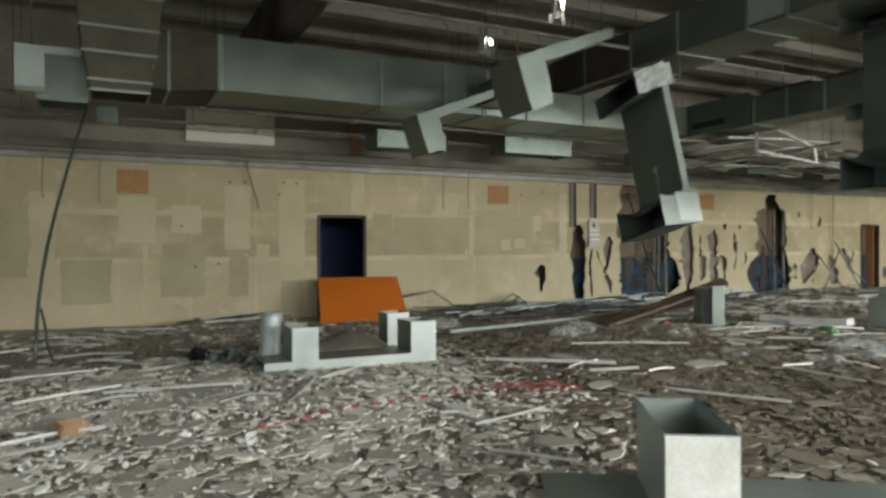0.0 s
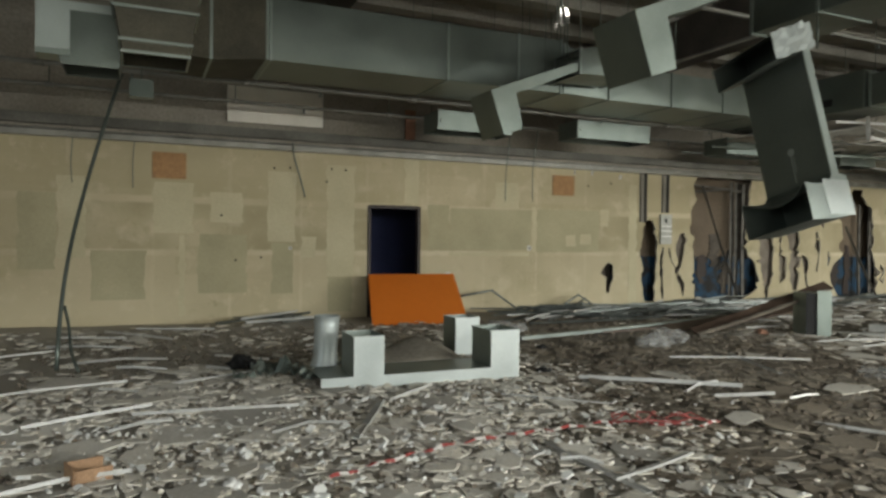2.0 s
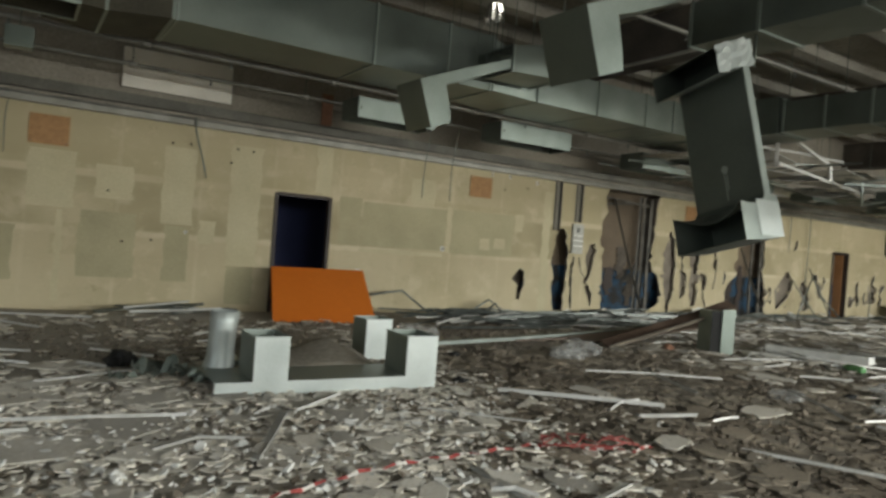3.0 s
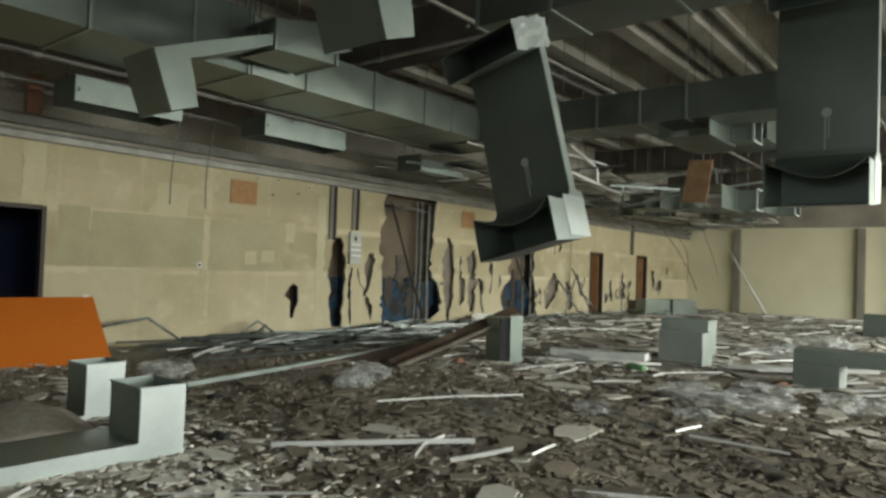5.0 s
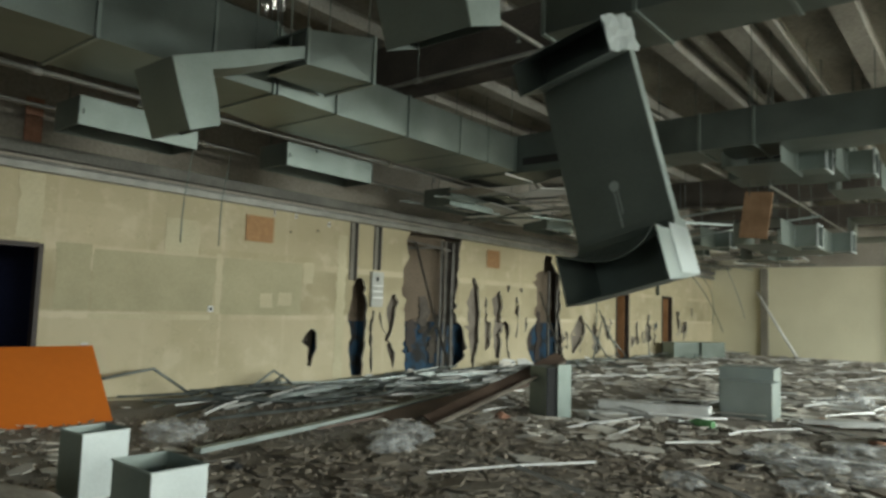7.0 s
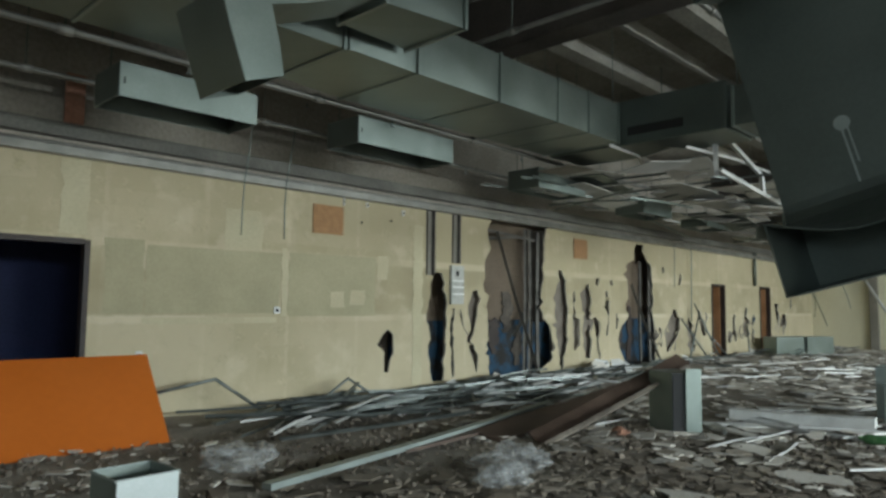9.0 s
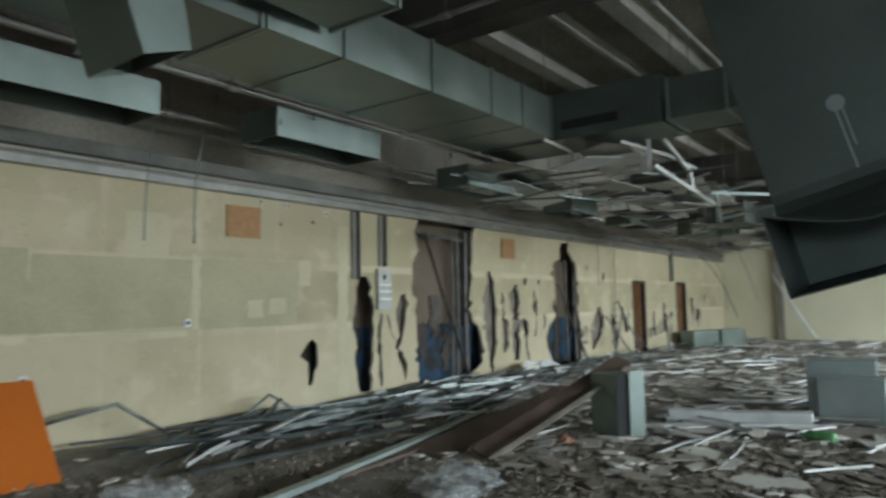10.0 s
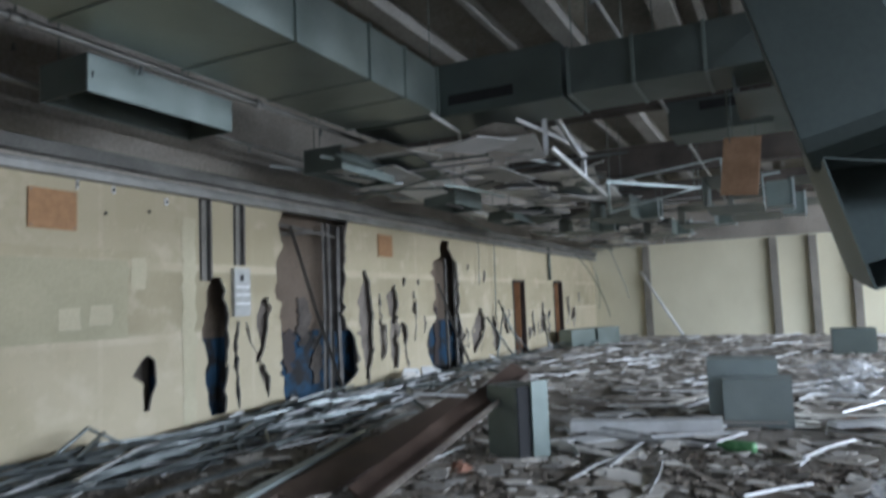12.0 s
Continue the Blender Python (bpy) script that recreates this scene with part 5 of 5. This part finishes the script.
def carton(at, size, turn, mat, label, gap=0.0):
    """A sheet-metal box section standing on the rubble, open on one side."""
    t = thing("sheet_metal_box", at, label, "box", "sheet-metal boxes", turn=Matrix.Rotation(radians(turn), 3, "Z"))
    w, d, h = size
    part("back", boxed((0, d - 0.006, 0), (w, d, h), 0.002), mat, t)
    part("front", boxed((0, 0, 0), (w, 0.006, h), 0.002), mat, t)
    part("top", boxed((0.003, 0.0065, h - 0.008), (w - 0.003, d - 0.0065, h - 0.001), 0.002), mat, t)
    part("base", boxed((0.003, 0.0065, 0.001), (w - 0.003, d - 0.0065, 0.008), 0.002), mat, t)
    part("side", boxed((0.001, 0.0065, 0.0085), (0.007, d - 0.0065, h - 0.0085), 0.002), mat, t)
    if gap:
        part("side", boxed((w - 0.007, gap, 0.0085), (w - 0.001, d - 0.0065, h - 0.0085), 0.002), mat, t)
        part("gap_lining", boxed((w - 0.03, 0.0065, 0.0085), (w - 0.02, gap, h - 0.0085), 0.002), M_BLACK, t, "dark gap")
    else:
        part("side", boxed((w - 0.007, 0.0065, 0.0085), (w - 0.001, d - 0.0065, h - 0.0085), 0.002), mat, t)
    return t


t = carton((9.98, 9.24, 0.02), (0.40, 0.42, 0.70), -25, M_GALV, "grey-green sheet-metal box standing upright in the rubble")
part("seam", boxed((0.005, -0.012, 0.01), (0.17, -0.002, 0.70), 0.001), M_BLACK, t, "dark open seam")
part("cover_panel", boxed((0.172, -0.04, 0.0), (0.40, -0.002, 0.74), 0.003), M_GALV, t, "loose cover panel")
carton((12.25, 6.86, 0.03), (0.5, 0.72, 0.54), 0, M_GALV_M, "galvanised sheet-metal box standing in the rubble")
carton((12.95, 7.0, 0.03), (0.6, 0.8, 0.70), 4, M_GALV_M, "grey sheet-metal box behind another in the rubble")
t = thing("sheet_metal_bench", (11.35, 5.35, 0.03), "galvanised duct piece standing like a bench on the rubble", "duct", "ducts on the floor")
part("top", boxed((0, -1.9, 0.34), (0.55, 0, 0.52), 0.003), M_GALV, t)
part("leg", boxed((0.0, -0.55, 0), (0.55, 0, 0.338), 0.003), M_GALV, t)
# added pale sheet puts the light on the leg's -y face into colour
part("leg_panel", boxed((0.0, -0.558, 0.0), (0.55, -0.552, 0.336), 0.001), M_GALV_L, t, "inner side of the leg painted in a lit tone")
part("leg", boxed((0.0, -1.9, 0), (0.55, -1.5, 0.338), 0.003), M_GALV, t)
carton((24.5, 12.85, 0.03), (1.2, 0.5, 0.58), -22, M_GALV, "grey sheet-metal box against the end of the room")
carton((25.75, 12.35, 0.03), (1.2, 0.5, 0.58), -22, M_GALV, "grey sheet-metal box against the end of the room")
carton((22.3, 5.05, 0.03), (0.7, 0.9, 0.6), 0, M_GALV_D, "dark sheet-metal box far across the floor")


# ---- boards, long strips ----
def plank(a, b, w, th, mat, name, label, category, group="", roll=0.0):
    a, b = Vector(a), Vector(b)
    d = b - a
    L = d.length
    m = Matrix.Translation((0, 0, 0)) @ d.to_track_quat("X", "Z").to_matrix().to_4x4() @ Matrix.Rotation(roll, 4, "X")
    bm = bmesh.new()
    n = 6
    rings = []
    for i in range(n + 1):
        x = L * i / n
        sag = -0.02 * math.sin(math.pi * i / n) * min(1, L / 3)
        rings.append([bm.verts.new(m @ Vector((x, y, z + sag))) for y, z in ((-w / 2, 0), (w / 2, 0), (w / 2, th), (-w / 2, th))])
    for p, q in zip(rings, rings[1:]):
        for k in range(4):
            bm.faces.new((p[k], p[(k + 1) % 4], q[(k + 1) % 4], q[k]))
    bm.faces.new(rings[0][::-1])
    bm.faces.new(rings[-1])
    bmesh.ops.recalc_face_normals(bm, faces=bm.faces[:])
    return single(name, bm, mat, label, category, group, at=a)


plank((8.36, 10.0, 0.04), (10.88, 9.52, 0.80), 0.22, 0.035, M_BROWN, "leaning_board", "dark brown board leaning up on a metal box", "board", "brown boards", 0.5)
plank((8.22, 9.78, 0.04), (10.7, 9.36, 0.74), 0.045, 0.03, M_LINING, "leaning_batten", "pale brown wooden batten leaning beside a board", "batten", "brown boards", 0.5)
plank((8.1, 10.48, 0.04), (11.5, 10.5, 0.34), 0.44, 0.03, M_BROWN, "fallen_board", "dark brown board lying across the rubble", "board", "brown boards", 0.1)
plank((6.9, 10.6, 0.05), (10.2, 10.9, 0.12), 0.26, 0.03, M_BROWN, "fallen_board", "dark brown board lying across the rubble", "board", "brown boards")
plank((5.2, 10.18, 0.07), (10.4, 11.24, 0.11), 0.10, 0.05, M_GALV_M, "long_channel", "long dull steel channel lying across the floor", "channel", "long strips")
plank((11.5, 9.15, 0.05), (11.7, 7.55, 0.10), 0.24, 0.12, M_WHITE, "white_trough", "white enamelled trough lying in the rubble", "trough", "long strips")
plank((11.3, 8.9, 0.05), (10.8, 7.2, 0.08), 0.1, 0.03, M_PALE, "white_strip", "white metal strip lying on the rubble", "strip", "long strips")
plank((12.3, 6.5, 0.06), (13.4, 4.6, 0.1), 0.16, 0.06, M_PALE, "white_strip", "white metal strip lying on the rubble", "strip", "long strips")
STRIPS = [
    ((0.06, 7.55), (1.33, 7.25), 0.05), ((-0.7, 7.4), (0.2, 7.75), 0.05), ((-0.62, 5.89), (0.06, 5.99), 0.05), ((-0.8, 5.6), (-0.2, 5.62), 0.05), ((1.5, 6.14), (2.03, 7.15), 0.06),
    ((2.53, 4.27), (2.83, 3.65), 0.04), ((4.38, 7.54), (5.55, 6.46), 0.08), ((2.78, 5.66), (2.76, 4.57), 0.05), ((5.0, 6.3), (5.6, 6.15), 0.07), ((4.9, 6.55), (5.5, 6.75), 0.05),
    ((6.2, 8.2), (7.6, 7.3), 0.04), ((9.2, 8.6), (10.4, 8.3), 0.05), ((8.4, 5.6), (9.3, 6.3), 0.05), ((9.1, 7.9), (10.1, 7.95), 0.05), ((3.2, 7.1), (3.9, 6.4), 0.03),
    ((-1.4, 8.6), (0.0, 8.9), 0.04), ((0.4, 8.8), (1.5, 9.2), 0.04), ((6.6, 6.9), (7.1, 8.1), 0.04), ((1.0, 6.6), (1.55, 6.55), 0.04), ((13.2, 8.2), (15.4, 7.4), 0.07), ((14.5, 6.0), (16.5, 6.3), 0.08),
]
rnd = random.Random(4)
for a, b, w in STRIPS:
    bm = bmesh.new()
    za, zb = lift(*a) + 0.03, lift(*b) + 0.05
    angle_strip(bm, (0, 0, 0), (b[0] - a[0], b[1] - a[1], zb - za), w, w * 0.5, rnd.uniform(-0.3, 0.3), rnd.gauss(0, 0.03))
    single("white_strip", bm, M_PALE, "white metal ceiling strip lying bent on the rubble", "strip", "loose strips", at=(a[0], a[1], za))

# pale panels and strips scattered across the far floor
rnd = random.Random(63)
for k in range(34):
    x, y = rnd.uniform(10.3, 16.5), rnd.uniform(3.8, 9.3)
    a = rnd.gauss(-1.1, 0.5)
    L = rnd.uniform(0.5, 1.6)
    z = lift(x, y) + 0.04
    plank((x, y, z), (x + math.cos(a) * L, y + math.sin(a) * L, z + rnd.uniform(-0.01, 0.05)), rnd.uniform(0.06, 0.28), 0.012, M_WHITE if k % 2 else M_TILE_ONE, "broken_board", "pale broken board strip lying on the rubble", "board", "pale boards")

# bent stud shapes against the wall
for pts in ([(5.67, 13.3, 0.45), (6.42, 13.35, 0.55), (7.06, 13.25, 0.1)], [(7.75, 13.2, 0.1), (8.45, 13.35, 0.42), (8.8, 13.3, 0.2), (9.6, 13.2, 0.12)], [(7.9, 13.0, 0.1), (8.6, 13.3, 0.35)],
            [(19.2, 13.2, 0.1), (20.3, 13.4, 1.4)], [(20.0, 13.0, 0.1), (19.4, 13.5, 1.2)], [(20.9, 13.1, 0.1), (20.2, 13.5, 1.6)], [(21.3, 13.0, 0.1), (20.6, 13.4, 0.9)], [(23.0, 13.1, 0.1), (23.9, 13.5, 1.0)]):
    o = Vector(pts[0])
    bm = bmesh.new()
    cable(bm, [Vector(p) - o for p in pts], 0.022, 5)
    single("bent_stud", bm, M_STEEL, "bent steel stud propped against the wall", "stud", "bent studs", at=o)

# heap of studs and rails along the foot of the wall
rnd = random.Random(12)
for k in range(230):
    x = rnd.uniform(2.0, 15.5) if k < 190 else rnd.uniform(15, 29)
    y = 13.3 - abs(rnd.gauss(0, 0.9 if 5 < x < 12 else 0.6))
    L = rnd.uniform(0.8, 2.6)
    a = rnd.gauss(0.12, 0.35)
    d = Vector((math.cos(a), math.sin(a), rnd.gauss(0, 0.03))) * L / 2
    if x + abs(d.x) > 3.3 and x - abs(d.x) < 5.9:
        x += 5.2
    if y + abs(d.y) > 13.45:
        y = 13.45 - abs(d.y)
    bm = bmesh.new()
    angle_strip(bm, -d, d, rnd.uniform(0.03, 0.08), 0.03, rnd.uniform(-0.6, 0.6), rnd.gauss(0, 0.05))
    single("loose_stud", bm, M_STEEL if rnd.random() < 0.88 else M_PALE, "dull steel stud in the heap by the wall", "stud", "heaped studs", at=(x, y, lift(x, y) + 0.03 + 0.1 * rnd.random()))


# fallen wall board below the tears
rnd = random.Random(31)
for x, y, s in ((14.4, 13.2, 0.5), (14.75, 13.05, 0.6), (15.1, 13.25, 0.5), (15.5, 13.0, 0.55), (15.9, 13.2, 0.4), (11.7, 13.3, 0.4), (18.9, 13.1, 0.5), (20.4, 13.0, 0.6), (23.4, 13.1, 0.5), (10.6, 13.35, 0.35)):
    bm = bmesh.new()
    chip(bm, (0, 0, 0), s, 0.013, 0.1, rnd)
    bmesh.ops.rotate(bm, verts=bm.verts, cent=(0, 0, 0), matrix=Euler((radians(rnd.uniform(25, 65)), rnd.uniform(-0.2, 0.2), rnd.uniform(-0.6, 0.6))).to_matrix())
    single("fallen_wallboard", bm, M_WHITE if rnd.random() < 0.5 else M_TILE_ONE, "broken pale wall board fallen below the tears", "board", "fallen wall board", at=(x, y, 0.1 + s * 0.2))
# large flat boards lying open
for x, y, s in ((0.4, 6.9, 0.8), (-0.3, 6.7, 0.6), (0.9, 7.2, 0.7), (1.0, 6.6, 0.6), (-0.8, 7.3, 0.8), (0.2, 8.2, 0.9), (1.2, 8.0, 0.7), (-0.4, 9.0, 1.0), (0.6, 9.6, 0.9), (3.2, 5.2, 0.6), (-0.9, 6.2, 0.6), (0.6, 5.9, 0.55), (4.6, 5.6, 0.5), (5.4, 7.3, 0.6), (6.6, 6.1, 0.6), (7.4, 7.8, 0.7), (8.8, 7.4, 0.7), (9.6, 8.2, 0.7), (11.0, 8.6, 0.8), (-1.6, 8.2, 0.9)):
    bm = bmesh.new()
    chip(bm, (0, 0, 0), s, 0.008, 0.03, rnd)
    single("flat_board", bm, M_TILE_ONE, "large flat grey piece of board on the rubble", "board", "flat boards", at=(x, y, lift(x, y) + 0.03))


# ---- plastic, tape, small things ----
def crumple(name, at, r, flat, seed, mat, label, category, group):
    bm = bmesh.new()
    bmesh.ops.create_icosphere(bm, subdivisions=4, radius=1.0)
    o = Vector((seed * 3.1, seed * 1.7, 0.5))
    for v in bm.verts:
        p = v.co.copy()
        a = noise.fractal(p * 1.3 + o, 1.0, 2.0, 3)
        b = abs(noise.noise(p * 4.5 + o)) + 0.6 * abs(noise.noise(p * 9.5 + o))
        v.co = p * r * (0.8 + 0.45 * a - 0.20 * b)
        v.co.z = max(v.co.z * flat, -0.02)
    for f in bm.faces:
        f.smooth = True
    return single(name, bm, mat, label, category, group, at=at)


for k, (x, y, r, f) in enumerate(((7.3, 9.48, 0.42, 0.55), (6.8, 9.2, 0.3, 0.5), (5.55, 11.2, 0.42, 0.5), (9.4, 6.0, 0.55, 0.35), (9.1, 5.25, 0.5, 0.4), (10.2, 5.4, 0.45, 0.4), (8.2, 5.6, 0.3, 0.3), (15.2, 6.3, 0.5, 0.6), (17.5, 6.0, 0.6, 0.5), (9.9, 4.4, 0.5, 0.45), (7.6, 6.5, 0.25, 0.4))):
    crumple("plastic_bag", (x, y, 0.06), r, f, k + 1, M_FILM, "clear crumpled plastic film on the rubble", "plastic film", "plastic film")
for k, (x, y, r, mat, lab) in enumerate(((8.6, 6.3, 0.1, M_BLACK, "black crumpled bag scrap"), (5.2, 9.6, 0.08, M_BLACK, "black crumpled bag scrap"), (1.2, 9.6, 0.22, M_BLACK, "dark crumpled sheet scrap"), (1.45, 9.2, 0.16, M_GALV_D, "crumpled dark metal scrap"), (9.4, 9.6, 0.12, M_RUST, "rust-red crumpled scrap"), (0.6, 5.6, 0.07, M_WHITE, "white plaster lump"), (1.0, 5.2, 0.09, M_WHITE, "white plaster lump"), (0.75, 6.2, 0.06, M_WHITE, "white plaster lump"), (10.9, 5.4, 0.15, M_RUST, "rust-red crumpled scrap"), (12.6, 6.3, 0.16, M_CARD, "brown crumpled card"), (4.3, 8.1, 0.1, M_BLACK, "black crumpled bag scrap"))):
    crumple("scrap", (x, y, lift(x, y) + 0.03), r, 0.6, k + 30, mat, lab + " on the rubble", "scrap", "scraps")
t = thing("cardboard_box", (-0.17, 6.05, 0.06), "small torn brown cardboard box on the rubble", "box", turn=Matrix.Rotation(radians(20), 3, "Z"))
part("tray", boxed((-0.11, -0.09, 0), (0.11, 0.09, 0.012), 0.003), M_CARD, t)
part("wall", boxed((-0.11, -0.09, 0.013), (-0.103, 0.09, 0.11), 0.003), M_CARD, t)
part("wall", boxed((-0.101, 0.083, 0.013), (0.11, 0.09, 0.10), 0.003), M_CARD, t)
part("flap", boxed((-0.1, -0.09, 0.013), (0.11, -0.083, 0.085), 0.003), M_CARD, t)
t = thing("bottle", (10.75, 7.2, 0.11), "green plastic bottle lying on the rubble", "bottle", turn=Euler((0, radians(90), radians(75))).to_matrix())
bm = bmesh.new()
prof = [(0.0, 0.0), (0.05, 0.0), (0.055, 0.03), (0.055, 0.22), (0.05, 0.26), (0.02, 0.32), (0.02, 0.345)]
rings = [[bm.verts.new((math.cos(a * math.tau / 14) * max(r, 0.001), math.sin(a * math.tau / 14) * max(r, 0.001), z)) for a in range(14)] for r, z in prof]
for p, q in zip(rings, rings[1:]):
    for a in range(14):
        bm.faces.new((p[a], p[(a + 1) % 14], q[(a + 1) % 14], q[a])).smooth = True
part("bottle_body", bm, M_GREEN, t)
bm = bmesh.new()
cable(bm, [(0, 0, 0.346), (0, 0, 0.375)], 0.024, 12)
part("cap", bm, M_WHITE, t, "white cap")

# red and white barrier tape
t = thing("barrier_tape", (0, 0, 0), "red and white barrier tape trailing over the rubble", "tape")
key = [(1.12, 5.40), (1.5, 5.52), (1.95, 5.65), (2.5, 5.77), (3.0, 5.82), (3.42, 5.80), (3.6, 5.75), (3.75, 5.62), (4.0, 5.45), (4.3, 5.5)]
pts = []
for (ax, ay), (bx, by) in zip(key, key[1:]):
    for k in range(6):
        pts.append((ax + (bx - ax) * k / 6, ay + (by - ay) * k / 6))
for k, (p, q) in enumerate(zip(pts, pts[1:])):
    bm = bmesh.new()
    d = (Vector((q[0], q[1], 0)) - Vector((p[0], p[1], 0))).normalized()
    red = k % 2 == 0
    s = Vector((-d.y, d.x, 0)) * (0.009 if red else 0.008)
    zz = [lift(*c) + 0.075 + 0.01 * math.sin(c[0] * 23) for c in (p, q)]
    tw = [Vector((0, 0, (0.005 + 0.004 * math.sin(c[0] * 17.0)) * (1.0 if red else 0.8))) for c in (p, q)]
    v = [Vector((p[0], p[1], zz[0])) - s - tw[0], Vector((q[0], q[1], zz[1])) - s - tw[1], Vector((q[0], q[1], zz[1])) + s + tw[1], Vector((p[0], p[1], zz[0])) + s + tw[0]]
    bm.faces.new([bm.verts.new(c) for c in v])
    bm.normal_update()
    bmesh.ops.solidify(bm, geom=bm.faces[:], thickness=0.002)
    part("stripe", bm, M_RED if red else M_TAPE, t)
rnd = random.Random(15)
for c in range(3):
    cx, cy = 3.5 + 0.24 * c, 5.78 - 0.1 * c
    bm = bmesh.new()
    pts = [Vector((0.12 * math.sin(k * 1.1 + c) + rnd.gauss(0, 0.05), 0.1 * math.cos(k * 0.8) + rnd.gauss(0, 0.04), 0.03 + 0.05 * abs(math.sin(k * 1.9)))) for k in range(11)]
    cable(bm, pts, 0.006, 4)
    single("tape_tangle", bm, M_RED, "tangle of red barrier tape on the rubble", "tape", "tape tangles", at=(cx, cy, lift(cx, cy) + 0.05))

# ---- rubble ----
rnd = random.Random(100)
for k in range(230):
    x, y = rnd.uniform(-1.5, 9.5), rnd.uniform(3.0, 10.5)
    bm = bmesh.new()
    s = rnd.uniform(0.16, 0.42)
    chip(bm, (0, 0, 0), s, 0.008, 0.06, rnd)
    single("board_fragment", bm, M_TILE_ONE if x < 3.5 + 0.25 * (y - 5.5) else M_BROWNCHIP, "broken grey piece of ceiling board on the floor", "rubble", "board fragments", at=(x, y, lift(x, y) + 0.035))


def rubble(name, count, x0, x1, y0, y1, smin, smax, thick, tilt, mat, label, seed, up=0.015, edge=None):
    """Chips strewn over a stretch of floor; edge: where along x they thin out."""
    r = random.Random(seed)
    bm = bmesh.new()
    for k in range(count):
        x, y = r.uniform(x0, x1), r.uniform(y0, y1)
        s = smin + (smax - smin) * r.random() ** 2.2
        if edge is not None and x > edge + 0.25 * (y - 5.5) + r.gauss(0, 0.55):
            continue
        chip(bm, (x, y, lift(x, y) + up + r.random() * 0.018), s, thick * r.uniform(0.6, 1.4), tilt, r)
    single(name, bm, mat, label, "rubble", kind="stuff")


rubble("brown_rubble", 6600, 3.0, 10.0, 2.2, 9.6, 0.06, 0.27, 0.006, 0.07, M_BROWNCHIP, "brown-grey broken boards packed over the floor", 12, 0.004)
rubble("board_rubble", 5200, -2.8, 4.7, 2.2, 9.0, 0.06, 0.29, 0.007, 0.06, M_TILE, "grey broken ceiling boards packed over the floor", 11, 0.004, 3.5)
rubble("board_rubble", 2600, -5, 9, 0.5, 13.0, 0.08, 0.34, 0.007, 0.08, M_TILE, "grey broken ceiling boards strewn over the floor", 1, edge=4.0)
rubble("board_rubble", 5200, 8, 31, -3, 13.3, 0.10, 0.50, 0.010, 0.09, M_TILE_FAR, "grey broken ceiling boards strewn over the floor", 2)
rubble("board_rubble", 4500, -8.8, 30.5, -6.8, 3.4, 0.08, 0.42, 0.008, 0.08, M_TILE_FAR, "grey broken ceiling boards strewn over the floor", 31)
rubble("board_rubble", 1500, -8.8, -2.6, 3.2, 13.2, 0.08, 0.42, 0.008, 0.08, M_TILE_FAR, "grey broken ceiling boards strewn over the floor", 32)
rubble("fine_rubble", 9000, -1, 11, 3.0, 12.5, 0.025, 0.09, 0.014, 0.5, M_CRUMB, "dark crushed board crumbs over the floor", 3, 0.005)
rubble("board_rubble", 4200, -2.8, 5.2, 2.4, 8.6, 0.025, 0.11, 0.008, 0.25, M_TILE, "small grey board chips over the floor", 21, 0.016, 3.7)
rubble("pale_rubble", 1700, -2, 5.5, 2.4, 7.5, 0.02, 0.10, 0.014, 0.4, vary(M_WHITE.copy(), 0.7, 1.12), "white plaster crumbs over the floor", 4, 0.02, 3.4)
rnd = random.Random(9)
bm = bmesh.new()
for k in range(420):
    x, y = rnd.uniform(-4, 30), rnd.uniform(-1, 13)
    if (x < 9 and y < 9.5 and rnd.random() < 0.75) or (3.5 < x < 9.5 and 7.0 < y < 12.2):
        continue
    L = rnd.uniform(0.25, 1.3)
    a = rnd.uniform(0, math.pi) if rnd.random() < 0.5 else rnd.gauss(-0.3, 0.4)
    d = Vector((math.cos(a), math.sin(a), rnd.gauss(0, 0.04))) * L / 2
    if y + abs(d.y) > 13.4:
        continue
    c = Vector((x, y, lift(x, y) + 0.05))
    angle_strip(bm, c - d, c + d, rnd.uniform(0.015, 0.045), 0.02, rnd.uniform(-0.5, 0.5), rnd.gauss(0, 0.04))
single("strip_rubble", bm, M_PALE, "pale metal strips strewn over the rubble", "rubble", kind="stuff")
